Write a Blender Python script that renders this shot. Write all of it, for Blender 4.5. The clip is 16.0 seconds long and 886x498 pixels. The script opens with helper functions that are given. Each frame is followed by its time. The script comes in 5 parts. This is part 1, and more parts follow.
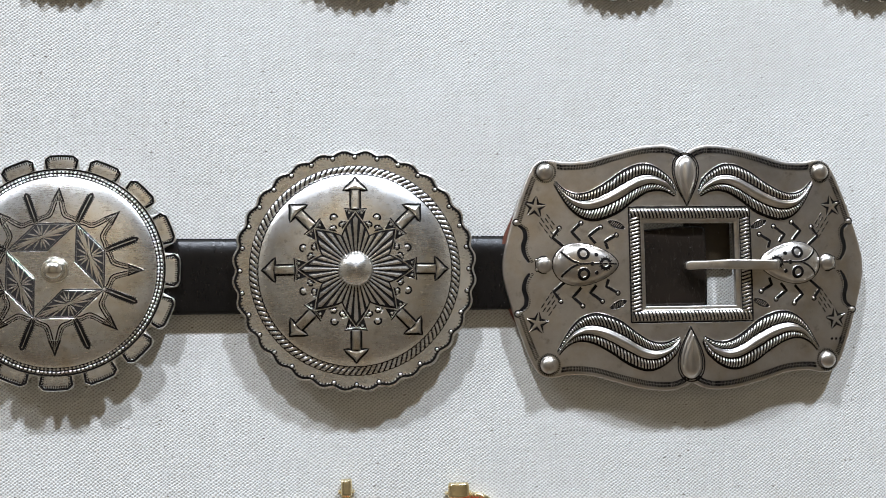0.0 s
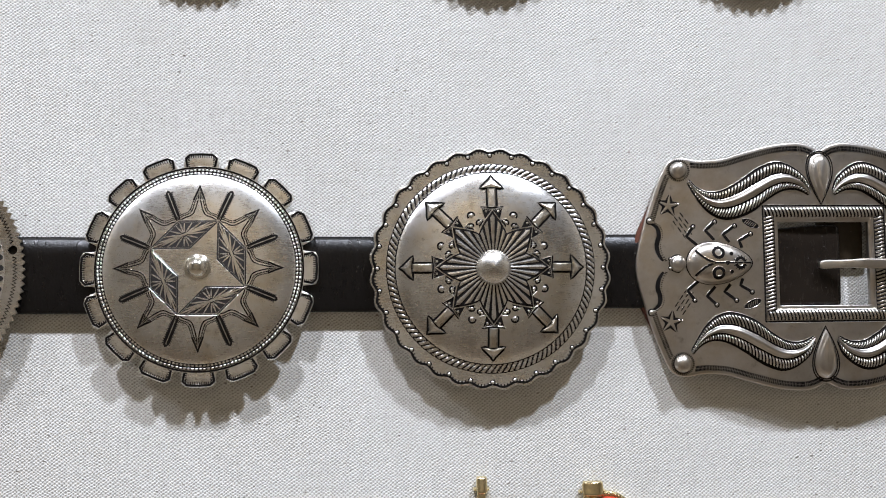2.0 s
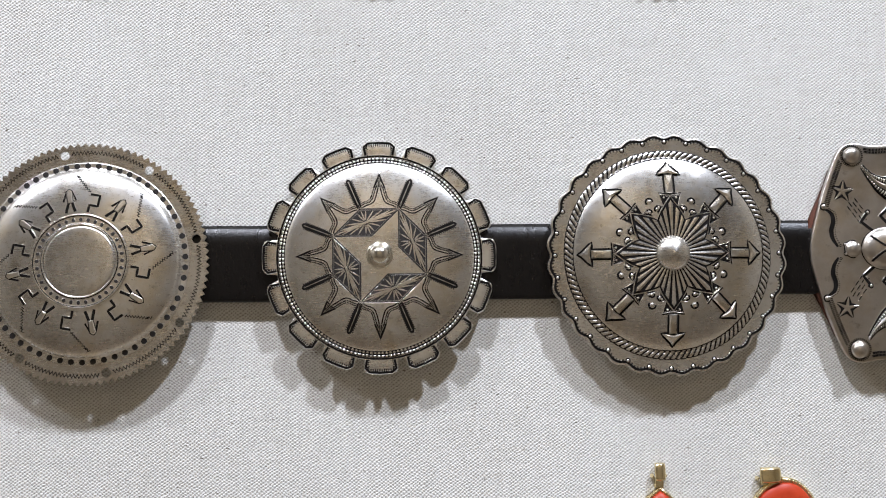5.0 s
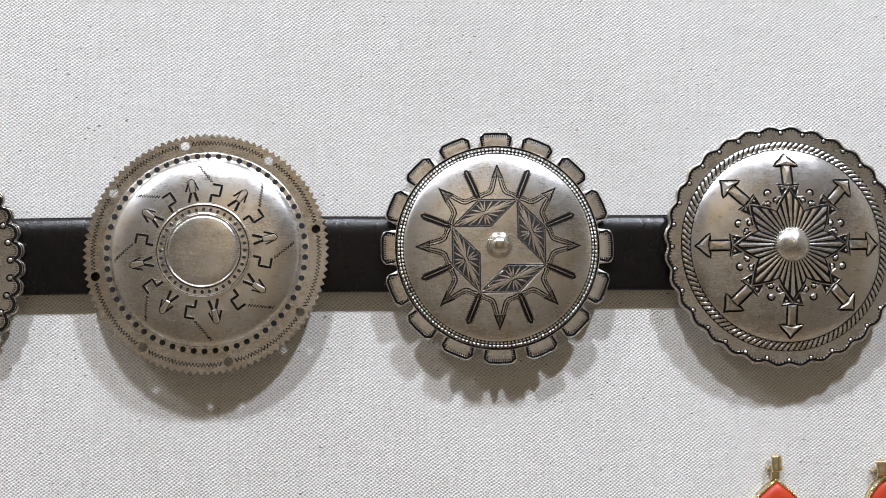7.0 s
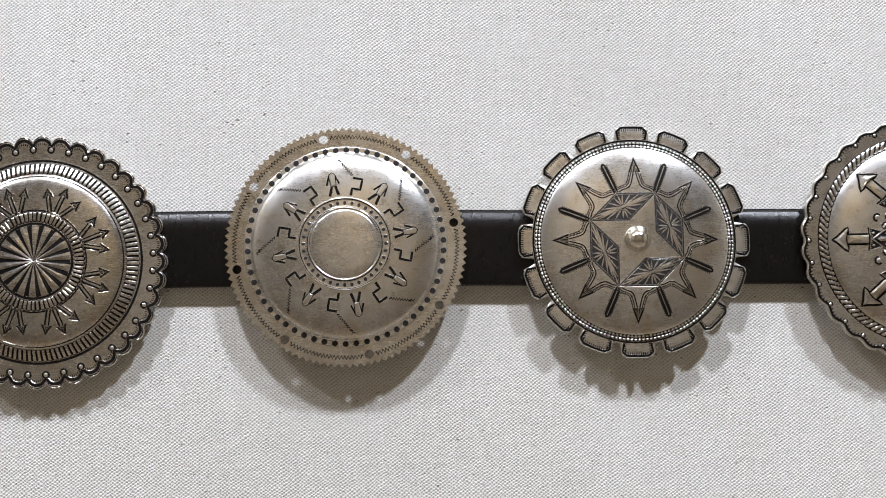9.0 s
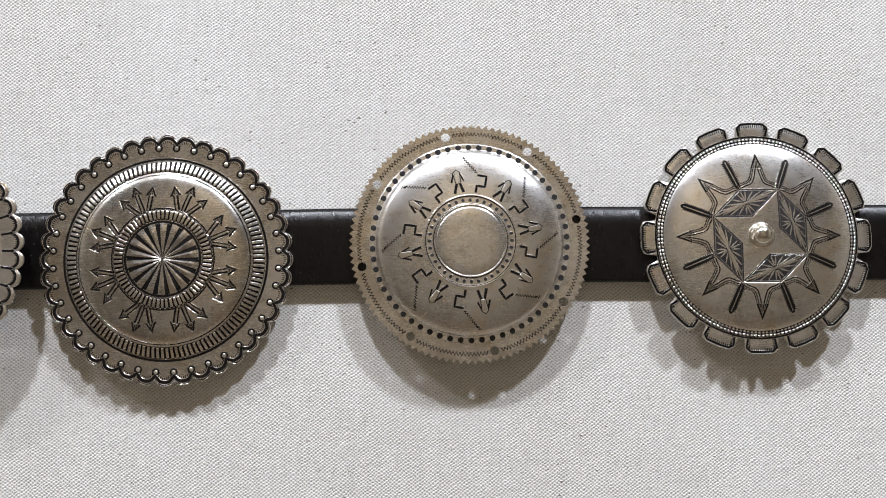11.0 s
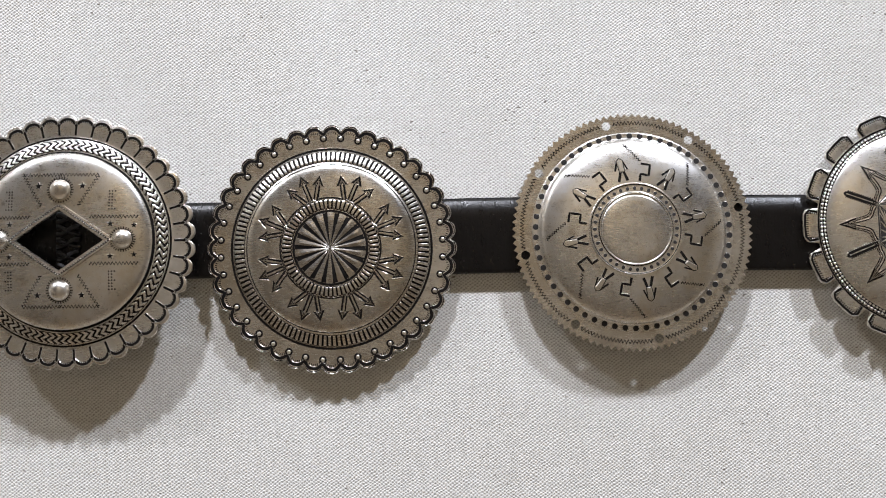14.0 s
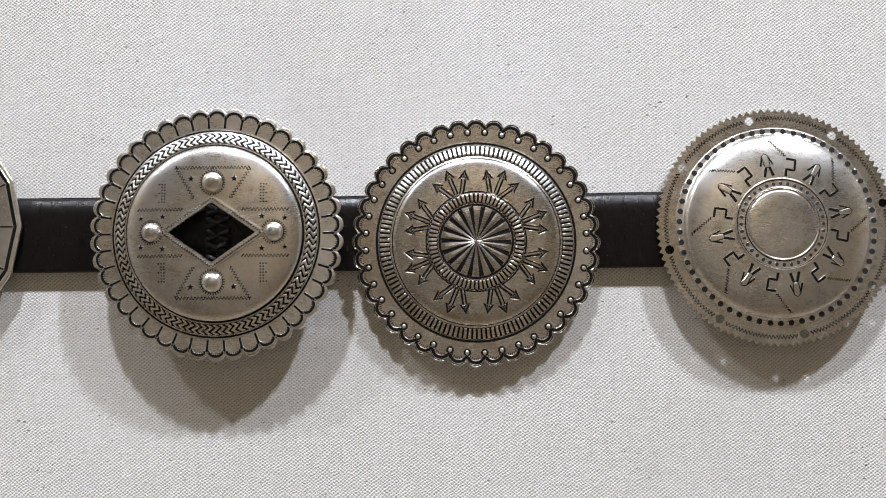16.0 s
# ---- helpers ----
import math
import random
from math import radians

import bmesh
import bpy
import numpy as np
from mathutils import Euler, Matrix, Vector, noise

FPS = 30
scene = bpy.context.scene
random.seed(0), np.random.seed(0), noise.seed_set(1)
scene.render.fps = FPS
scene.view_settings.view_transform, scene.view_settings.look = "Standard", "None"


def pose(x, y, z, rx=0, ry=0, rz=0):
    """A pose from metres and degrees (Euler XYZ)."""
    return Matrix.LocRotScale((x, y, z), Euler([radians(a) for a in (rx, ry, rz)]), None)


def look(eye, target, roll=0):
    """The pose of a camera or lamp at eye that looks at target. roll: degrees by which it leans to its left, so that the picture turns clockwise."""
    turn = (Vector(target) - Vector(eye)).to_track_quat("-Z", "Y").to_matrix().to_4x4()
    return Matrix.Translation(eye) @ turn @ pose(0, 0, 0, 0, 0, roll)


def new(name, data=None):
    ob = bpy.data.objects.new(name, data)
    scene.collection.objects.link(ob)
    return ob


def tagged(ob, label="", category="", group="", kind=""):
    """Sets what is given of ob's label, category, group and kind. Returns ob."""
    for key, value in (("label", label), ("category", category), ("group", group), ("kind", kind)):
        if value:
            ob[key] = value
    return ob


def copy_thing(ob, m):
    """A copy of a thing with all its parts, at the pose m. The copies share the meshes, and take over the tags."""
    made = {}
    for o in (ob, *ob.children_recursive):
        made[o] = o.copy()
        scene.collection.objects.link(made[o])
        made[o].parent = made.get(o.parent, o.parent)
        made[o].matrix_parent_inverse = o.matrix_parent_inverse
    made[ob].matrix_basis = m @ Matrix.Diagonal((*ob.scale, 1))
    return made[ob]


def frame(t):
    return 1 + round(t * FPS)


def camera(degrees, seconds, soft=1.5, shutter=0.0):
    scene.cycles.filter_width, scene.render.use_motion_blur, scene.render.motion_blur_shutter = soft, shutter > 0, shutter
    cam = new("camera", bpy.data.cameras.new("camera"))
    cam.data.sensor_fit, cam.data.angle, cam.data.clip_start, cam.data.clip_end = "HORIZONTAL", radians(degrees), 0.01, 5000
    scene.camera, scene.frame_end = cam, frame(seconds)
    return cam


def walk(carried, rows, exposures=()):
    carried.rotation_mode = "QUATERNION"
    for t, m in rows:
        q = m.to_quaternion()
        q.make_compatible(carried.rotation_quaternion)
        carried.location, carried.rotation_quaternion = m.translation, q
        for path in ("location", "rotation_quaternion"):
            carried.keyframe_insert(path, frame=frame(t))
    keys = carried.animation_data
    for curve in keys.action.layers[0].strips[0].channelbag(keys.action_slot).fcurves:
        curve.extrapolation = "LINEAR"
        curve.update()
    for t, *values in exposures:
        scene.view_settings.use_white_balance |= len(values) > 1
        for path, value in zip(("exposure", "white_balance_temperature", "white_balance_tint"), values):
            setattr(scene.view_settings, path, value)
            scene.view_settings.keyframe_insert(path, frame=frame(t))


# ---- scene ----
cam = camera(50.0, 16.0, soft=1.0)
# seconds, x, y, z in metres; yaw, pitch, roll in degrees
ROWS = [
    (0.0, -0.00296, -0.34036, -0.01412, -5.641, 3.460, -0.782),
    (0.5, -0.01563, -0.33929, -0.01369, -5.505, 3.397, -0.692),
    (1.0, -0.02677, -0.33841, -0.01364, -5.235, 3.403, -0.632),
    (1.5, -0.03567, -0.33797, -0.01365, -4.660, 3.356, -0.564),
    (2.0, -0.04260, -0.33760, -0.01322, -4.301, 3.288, -0.552),
    (2.5, -0.05216, -0.33687, -0.01321, -4.088, 3.336, -0.643),
    (3.0, -0.06226, -0.33651, -0.01226, -3.822, 3.437, -0.727),
    (3.5, -0.07099, -0.33622, -0.01242, -3.633, 3.506, -0.830),
    (4.0, -0.08130, -0.33554, -0.01519, -3.506, 3.553, -0.854),
    (6.5, -0.12428, -0.33347, -0.01954, -2.813, 3.424, -0.722),
    (7.0, -0.13562, -0.33312, -0.01967, -2.616, 3.261, -0.644),
    (7.5, -0.14501, -0.33319, -0.01934, -2.345, 3.166, -0.590),
    (8.0, -0.15466, -0.33312, -0.01954, -2.085, 3.143, -0.535),
    (8.5, -0.16615, -0.33298, -0.02012, -1.942, 3.107, -0.544),
    (9.0, -0.17837, -0.33275, -0.02017, -1.776, 3.027, -0.528),
    (11.5, -0.22717, -0.33273, -0.02137, -1.313, 3.056, -0.750),
    (12.0, -0.23427, -0.33266, -0.02165, -1.086, 3.009, -0.813),
    (12.5, -0.24147, -0.33295, -0.02135, -0.839, 2.871, -0.860),
    (13.0, -0.25121, -0.33303, -0.02175, -0.753, 2.841, -0.858),
    (13.5, -0.25977, -0.33337, -0.02290, -0.476, 2.974, -0.866),
    (14.0, -0.26879, -0.33378, -0.02297, -0.254, 2.813, -0.777),
    (14.5, -0.28269, -0.33404, -0.02408, -0.092, 2.716, -0.672),
    (15.0, -0.29407, -0.33447, -0.02437, 0.145, 2.723, -0.585),
    (15.5, -0.30362, -0.33511, -0.02402, 0.416, 2.676, -0.493),
    (16.0, -0.31347, -0.33562, -0.02325, 0.666, 2.559, -0.410),
]
walk(cam, [(t, pose(x, y, z, 0, 0, yaw) @ pose(0, 0, 0, 90 + pitch) @ pose(0, 0, 0, 0, 0, roll)) for t, x, y, z, yaw, pitch, roll in ROWS],
     exposures=[(0.0, 0.0, 6200, 5.0), (1.0, 0.0, 6300, 7.0), (3.0, 0.0, 6360, 8.5), (6.5, 0.0, 6440, 9.0), (16.0, 0.0, 6530, 9.0)])

# ---- light: spots along the top of the showcase, two added fills behind the viewer ----
world = bpy.data.worlds.new("world")
world.use_nodes = True
world.node_tree.nodes["Background"].inputs[0].default_value = (1.0, 0.88, 0.72, 1)
world.node_tree.nodes["Background"].inputs[1].default_value = 0.005
scene.world = world


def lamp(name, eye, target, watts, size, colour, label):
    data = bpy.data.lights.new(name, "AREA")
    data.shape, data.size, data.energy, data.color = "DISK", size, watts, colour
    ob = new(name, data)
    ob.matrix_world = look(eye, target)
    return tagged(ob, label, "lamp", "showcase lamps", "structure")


for x, colour, watts in ((0.74, (0.89, 0.93, 1.06), 59.5), (-0.55, (0.915, 0.935, 1.05), 48.0), (-1.95, (0.93, 0.94, 1.03), 29.0)):
    lamp("showcase_spot", (x, -0.91, 1.885), (x, 0.0, -0.15), watts, 0.11, colour, "small round showcase spot above the canvas panel")
# unseen warm fill, added to tint and lift the shadows
lamp("warm_fill_light", (-0.2, -1.3, 1.45), (-0.2, -1.6, 0.0), 0.12, 1.3, (1.0, 0.66, 0.34), "large soft warm fill light, added overhead")
# unseen light, added so the silver mirrors a brighter opposite wall
lamp("opposite_wall_fill", (-0.2, -2.45, 1.42), (-0.2, -2.95, 0.5), 15.0, 1.1, (1.0, 0.86, 0.68), "added fill light on the opposite gallery wall")


# ---- materials ----
def material(name):
    m = bpy.data.materials.new(name)
    m.use_nodes = True
    return m, m.node_tree.nodes, m.node_tree.links, m.node_tree.nodes["Principled BSDF"]


def noise_node(n, l, scale, detail=4.0, rough=0.6, vec=None):
    t = n.new("ShaderNodeTexNoise")
    t.inputs["Scale"].default_value, t.inputs["Detail"].default_value, t.inputs["Roughness"].default_value = scale, detail, rough
    if vec is None:
        vec = n.new("ShaderNodeTexCoord").outputs["Object"]
    l.new(vec, t.inputs["Vector"])
    return t.outputs["Fac"]


def ramp(n, l, fac, stops):
    r = n.new("ShaderNodeValToRGB")
    while len(r.color_ramp.elements) < len(stops):
        r.color_ramp.elements.new(0.5)
    for e, (at, col) in zip(r.color_ramp.elements, stops):
        e.position, e.color = at, (*col, 1)
    l.new(fac, r.inputs[0])
    return r.outputs[0]


def bump(n, l, fac, strength, distance, after=None):
    b = n.new("ShaderNodeBump")
    b.inputs["Strength"].default_value, b.inputs["Distance"].default_value = strength, distance
    l.new(fac, b.inputs["Height"])
    if after is not None:
        l.new(after, b.inputs["Normal"])
    return b.outputs[0]


def calc(n, l, op, a, b=None):
    m = n.new("ShaderNodeMath")
    m.operation = op
    for i, v in enumerate((a, b)):
        if v is None:
            continue
        if isinstance(v, (int, float)):
            m.inputs[i].default_value = v
        else:
            l.new(v, m.inputs[i])
    return m.outputs[0]


def silver_material(name, low, high, rough, tarnish):
    """Old hand-worked silver: cloudy tarnish, fine scratches, faint hammer marks."""
    m, n, l, p = material(name)
    co = n.new("ShaderNodeTexCoord").outputs["Object"]
    cloud = noise_node(n, l, 38, 8, 0.74, co)
    clean = ramp(n, l, cloud, ((0.3, low), (0.7, high)))
    stain = n.new("ShaderNodeMix")
    stain.data_type, stain.blend_type = "RGBA", "MULTIPLY"
    l.new(ramp(n, l, noise_node(n, l, 62, 6, 0.66, n.new("ShaderNodeTexCoord").outputs["Object"]), ((0.48, (0, 0, 0)), (0.68, (0.85, 0.85, 0.85)))), stain.inputs[0])
    l.new(clean, stain.inputs[6])
    stain.inputs[7].default_value = (0.88, 0.80, 0.66, 1)
    base = stain.outputs[2]
    spots = noise_node(n, l, 260, 6, 0.7, co)
    mix = n.new("ShaderNodeMix")
    mix.data_type = "RGBA"
    l.new(ramp(n, l, spots, ((0.58, (0, 0, 0)), (0.72, (tarnish, tarnish, tarnish)))), mix.inputs[0])
    l.new(base, mix.inputs[6])
    mix.inputs[7].default_value = (0.30, 0.265, 0.22, 1)
    l.new(mix.outputs[2], p.inputs["Base Color"])
    p.inputs["Metallic"].default_value = 1.0
    stretch = n.new("ShaderNodeMapping")
    stretch.inputs["Scale"].default_value, stretch.inputs["Rotation"].default_value = (1, 14, 1), (0, 0, 0.6)
    l.new(co, stretch.inputs["Vector"])
    scratch = noise_node(n, l, 420, 3, 0.6, stretch.outputs[0])
    rr = n.new("ShaderNodeMapRange")
    rr.inputs["To Min"].default_value, rr.inputs["To Max"].default_value = rough - 0.10, rough + 0.12
    l.new(calc(n, l, "ADD", calc(n, l, "MULTIPLY", cloud, 0.6), calc(n, l, "MULTIPLY", scratch, 0.4)), rr.inputs["Value"])
    l.new(rr.outputs[0], p.inputs["Roughness"])
    b = bump(n, l, scratch, 0.05, 0.00005)
    b = bump(n, l, noise_node(n, l, 90, 3, 0.5, co), 0.30, 0.0007, b)
    b = bump(n, l, noise_node(n, l, 34, 2, 0.5, co), 0.35, 0.0016, b)
    l.new(b, p.inputs["Normal"])
    return m


silver = silver_material("silver", (0.60, 0.57, 0.52), (0.87, 0.865, 0.85), 0.27, 0.7)
mid_silver = silver_material("mid_silver", (0.64, 0.61, 0.555), (0.90, 0.895, 0.875), 0.27, 0.6)
dark_silver = silver_material("dark_silver", (0.49, 0.455, 0.40), (0.75, 0.735, 0.70), 0.26, 0.8)
buckle_silver = silver_material("buckle_silver", (0.44, 0.41, 0.37), (0.66, 0.63, 0.59), 0.31, 0.7)
warm_silver = silver_material("warm_silver", (0.60, 0.565, 0.48), (0.80, 0.77, 0.69), 0.20, 0.3)


def tarnish_material():
    """Grey-brown film in punched hollows."""
    m, n, l, p = material("tarnished_hollow")
    l.new(ramp(n, l, noise_node(n, l, 320, 4), ((0.3, (0.011, 0.010, 0.010)), (0.75, (0.030, 0.027, 0.026)))), p.inputs["Base Color"])
    p.inputs["Roughness"].default_value, p.inputs["Metallic"].default_value = 0.5, 0.2
    return m


tarnish = tarnish_material()


def oxide_material():
    m, n, l, p = material("oxidised_silver")
    l.new(ramp(n, l, noise_node(n, l, 300, 4), ((0.3, (0.004, 0.0035, 0.003)), (0.8, (0.014, 0.012, 0.011)))), p.inputs["Base Color"])
    p.inputs["Roughness"].default_value, p.inputs["Specular IOR Level"].default_value = 0.6, 0.06
    return m


oxide = oxide_material()


def canvas_material():
    """Natural cotton duck: plain weave with shade painted between threads, slubs, seed flecks and slow tone changes."""
    m, n, l, p = material("cotton_canvas")
    co = n.new("ShaderNodeTexCoord").outputs["Object"]
    warp = n.new("ShaderNodeTexNoise")
    warp.inputs["Scale"].default_value, warp.inputs["Detail"].default_value = 300, 4
    l.new(co, warp.inputs["Vector"])
    shift = n.new("ShaderNodeVectorMath")
    shift.operation = "MULTIPLY_ADD"
    l.new(warp.outputs["Color"], shift.inputs[0])
    shift.inputs[1].default_value = (0.0018, 0.0, 0.0014)
    l.new(co, shift.inputs[2])
    sep = n.new("ShaderNodeSeparateXYZ")
    l.new(shift.outputs[0], sep.inputs[0])
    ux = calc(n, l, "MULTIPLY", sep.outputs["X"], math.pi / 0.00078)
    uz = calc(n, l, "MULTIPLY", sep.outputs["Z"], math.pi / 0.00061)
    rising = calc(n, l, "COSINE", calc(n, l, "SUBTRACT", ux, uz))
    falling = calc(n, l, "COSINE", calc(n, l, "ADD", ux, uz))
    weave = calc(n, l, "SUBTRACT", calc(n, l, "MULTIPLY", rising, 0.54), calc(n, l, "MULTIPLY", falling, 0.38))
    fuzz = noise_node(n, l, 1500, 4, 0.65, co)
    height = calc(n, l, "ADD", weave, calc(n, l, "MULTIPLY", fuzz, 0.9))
    tone = ramp(n, l, noise_node(n, l, 9, 4, 0.55, co), ((0.3, (0.725, 0.715, 0.68)), (0.7, (0.795, 0.79, 0.76))))
    fleck = n.new("ShaderNodeTexVoronoi")
    fleck.inputs["Scale"].default_value = 190
    flat = n.new("ShaderNodeMapping")
    flat.inputs["Scale"].default_value, flat.inputs["Rotation"].default_value = (1.0, 1.0, 1.9), (0, 0.35, 0)
    l.new(co, flat.inputs["Vector"])
    l.new(flat.outputs[0], fleck.inputs["Vector"])
    speck = ramp(n, l, calc(n, l, "ADD", fleck.outputs["Distance"], calc(n, l, "MULTIPLY", noise_node(n, l, 40, 2, 0.5, co), 0.22)),
                 ((0.165, (0.30, 0.27, 0.24)), (0.195, (1, 1, 1))))
    # shade in the gaps between threads, put into the colour by weave height
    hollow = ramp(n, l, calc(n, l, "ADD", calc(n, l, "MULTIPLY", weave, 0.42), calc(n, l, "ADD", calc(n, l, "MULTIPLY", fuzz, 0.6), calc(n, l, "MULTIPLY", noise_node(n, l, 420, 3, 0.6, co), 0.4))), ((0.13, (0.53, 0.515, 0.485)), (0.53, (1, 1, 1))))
    slubs = []
    for stretch in ((60, 1, 900), (1100, 1, 45)):
        mp = n.new("ShaderNodeMapping")
        mp.inputs["Scale"].default_value = stretch
        l.new(co, mp.inputs["Vector"])
        slubs.append(ramp(n, l, noise_node(n, l, 1.0, 2, 0.5, mp.outputs[0]), ((0.3, (0.93, 0.925, 0.915)), (0.6, (1, 1, 1)))))
    last = tone
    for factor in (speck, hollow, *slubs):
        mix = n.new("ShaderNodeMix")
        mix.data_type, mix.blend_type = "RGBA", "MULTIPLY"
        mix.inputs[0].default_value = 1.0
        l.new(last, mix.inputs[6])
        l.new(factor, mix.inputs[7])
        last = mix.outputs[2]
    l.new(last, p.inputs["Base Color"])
    p.inputs["Roughness"].default_value = 0.9
    p.inputs["Specular IOR Level"].default_value = 0.15
    l.new(bump(n, l, height, 0.43, 0.00021), p.inputs["Normal"])
    return m


canvas = canvas_material()


def leather_material(name, low, high, rough):
    m, n, l, p = material(name)
    co = n.new("ShaderNodeTexCoord").outputs["Object"]
    l.new(ramp(n, l, noise_node(n, l, 60, 5, 0.6, co), ((0.3, low), (0.75, high))), p.inputs["Base Color"])
    p.inputs["Specular IOR Level"].default_value = 0.3
    dust = n.new("ShaderNodeTexVoronoi")
    dust.inputs["Scale"].default_value = 420
    l.new(co, dust.inputs["Vector"])
    mix = n.new("ShaderNodeMix")
    mix.data_type = "RGBA"
    l.new(ramp(n, l, calc(n, l, "ADD", dust.outputs["Distance"], calc(n, l, "MULTIPLY", noise_node(n, l, 120, 3, 0.6, co), 0.35)), ((0.215, (0.8, 0.8, 0.8)), (0.245, (0, 0, 0)))), mix.inputs[0])
    l.new(p.inputs["Base Color"].links[0].from_socket, mix.inputs[6])
    mix.inputs[7].default_value = (0.10, 0.095, 0.09, 1)
    l.new(mix.outputs[2], p.inputs["Base Color"])
    cell = n.new("ShaderNodeTexVoronoi")
    cell.inputs["Scale"].default_value = 1500
    l.new(co, cell.inputs["Vector"])
    pull = n.new("ShaderNodeMapping")
    pull.inputs["Scale"].default_value = (3.0, 1.0, 0.8)
    l.new(co, pull.inputs["Vector"])
    wear = noise_node(n, l, 210, 5, 0.7, pull.outputs[0])
    rr = n.new("ShaderNodeMapRange")
    rr.inputs["To Min"].default_value, rr.inputs["To Max"].default_value = rough - 0.1, rough + 0.2
    l.new(wear, rr.inputs["Value"])
    l.new(rr.outputs[0], p.inputs["Roughness"])
    l.new(bump(n, l, wear, 0.35, 0.0005, bump(n, l, cell.outputs["Distance"], 0.3, 0.0001)), p.inputs["Normal"])
    return m


leather = leather_material("black_leather", (0.0035, 0.003, 0.003), (0.006, 0.005, 0.0045), 0.25)
brown_leather = leather_material("brown_leather", (0.010, 0.0075, 0.006), (0.020, 0.015, 0.011), 0.2)
olive_brown = leather_material("olive_brown", (0.030, 0.021, 0.011), (0.055, 0.040, 0.022), 0.45)
thong_leather = leather_material("thong_leather", (0.016, 0.016, 0.017), (0.045, 0.045, 0.048), 0.26)
tan_leather = leather_material("tan_leather", (0.055, 0.018, 0.010), (0.12, 0.038, 0.019), 0.65)


def simple_material(name, low, high, scale, rough, metal=0.0, bumpy=0.1):
    m, n, l, p = material(name)
    f = noise_node(n, l, scale, 5)
    l.new(ramp(n, l, f, ((0.3, low), (0.7, high))), p.inputs["Base Color"])
    p.inputs["Roughness"].default_value, p.inputs["Metallic"].default_value = rough, metal
    l.new(bump(n, l, f, bumpy, 0.0003), p.inputs["Normal"])
    return m


gold = simple_material("gold", (0.86, 0.70, 0.38), (0.97, 0.86, 0.58), 200, 0.17, 1.0)
red_stone = simple_material("red_stone", (0.34, 0.030, 0.009), (0.42, 0.044, 0.014), 120, 0.42, 0.0, 0.03)
red_stone.node_tree.nodes["Principled BSDF"].inputs["Specular IOR Level"].default_value = 0.25
plaster = simple_material("gallery_plaster", (0.29, 0.255, 0.20), (0.34, 0.30, 0.24), 3, 0.9)
dark_floor = simple_material("gallery_floor", (0.10, 0.075, 0.05), (0.17, 0.13, 0.09), 5, 0.55)
case_paint = simple_material("case_paint", (0.11, 0.083, 0.05), (0.15, 0.115, 0.072), 6, 0.7)


# ---- mesh helpers: lengths in millimetres, z out of the panel ----
MM = 0.001
SILVERED = (silver, oxide)
TICK = ((-1, 0.085, 1), (1, 0.085, 0))


def mesh_of(name, verts, faces, mats, index=None, smooth=True):
    me = bpy.data.meshes.new(name)
    me.from_pydata([(x * MM, y * MM, z * MM) for x, y, z in verts], [], faces)
    for m in mats:
        me.materials.append(m)
    if index is not None:
        me.polygons.foreach_set("material_index", index)
    me.polygons.foreach_set("use_smooth", [smooth] * len(faces))
    me.update()
    return me


def part(name, data, parent, label="", m=None):
    """One mesh as a part under a thing or a part."""
    ob = new(name, data)
    ob.parent = parent
    if m is not None:
        ob.matrix_basis = m
    return tagged(ob, label)


def spin(deg):
    return pose(0, 0, 0, 0, 0, deg)


def dome_profile(r0, high, power, ra=0.0, rb=0.0, step=0.0):
    """Height above the rim at a radius: a dome inside r0, and a sloping band that rises from rb in to ra."""
    def at(r):
        z = 0.0
        if step and r < rb:
            k = min(1.0, (rb - r) / (rb - ra))
            z = step * k * k * (3 - 2 * k)
        if r < r0:
            z += high * (1 - (r / r0) ** 2) ** power
        return z
    return at


def rings_mesh(rows, mats=SILVERED, cap_last=True, cap_first=False, smooth=True, index=None):
    """Quads between closed rows of equal length, with the last row closed by a fan."""
    n = len(rows[0])
    verts = [v for row in rows for v in row]
    faces = [(a * n + i, a * n + (i + 1) % n, (a + 1) * n + (i + 1) % n, (a + 1) * n + i) for a in range(len(rows) - 1) for i in range(n)]
    if cap_last:
        last = rows[-1]
        verts.append(tuple(sum(v[k] for v in last) / n for k in range(3)))
        base = (len(rows) - 1) * n
        faces += [(base + i, base + (i + 1) % n, len(verts) - 1) for i in range(n)]
    if cap_first:
        faces.append(tuple(range(n - 1, -1, -1)))
    return verts, faces


def plate_mesh(name, outline, prof, n, inner_from=0.93, thick=1.0):
    """A domed sheet: scalloped rim with a rounded edge, closed behind."""
    th = [2 * math.pi * i / n for i in range(n)]
    edge = [outline(t) for t in th]
    small = min(edge)
    row = lambda f, z: [(f(e) * math.cos(t), f(e) * math.sin(t), z) for e, t in zip(edge, th)]
    rows = [row(lambda e: e * 0.98, -thick), row(lambda e: e, -thick * 0.9), row(lambda e: e, -0.45), row(lambda e: e - 0.08, -0.15), row(lambda e: e - 0.3, 0.0)]
    r_in = small * inner_from
    rows.append(row(lambda e: (e + r_in) / 2, prof((small + r_in) / 2)))
    count = 34
    for k in range(count):
        r = r_in * (1 - (k / count) ** 1.3)
        rows.append([(r * math.cos(t), r * math.sin(t), prof(r)) for t in th])
    verts, faces = rings_mesh(rows)
    faces.append(tuple(range(n - 1, -1, -1)))
    return mesh_of(name, verts, faces, SILVERED)


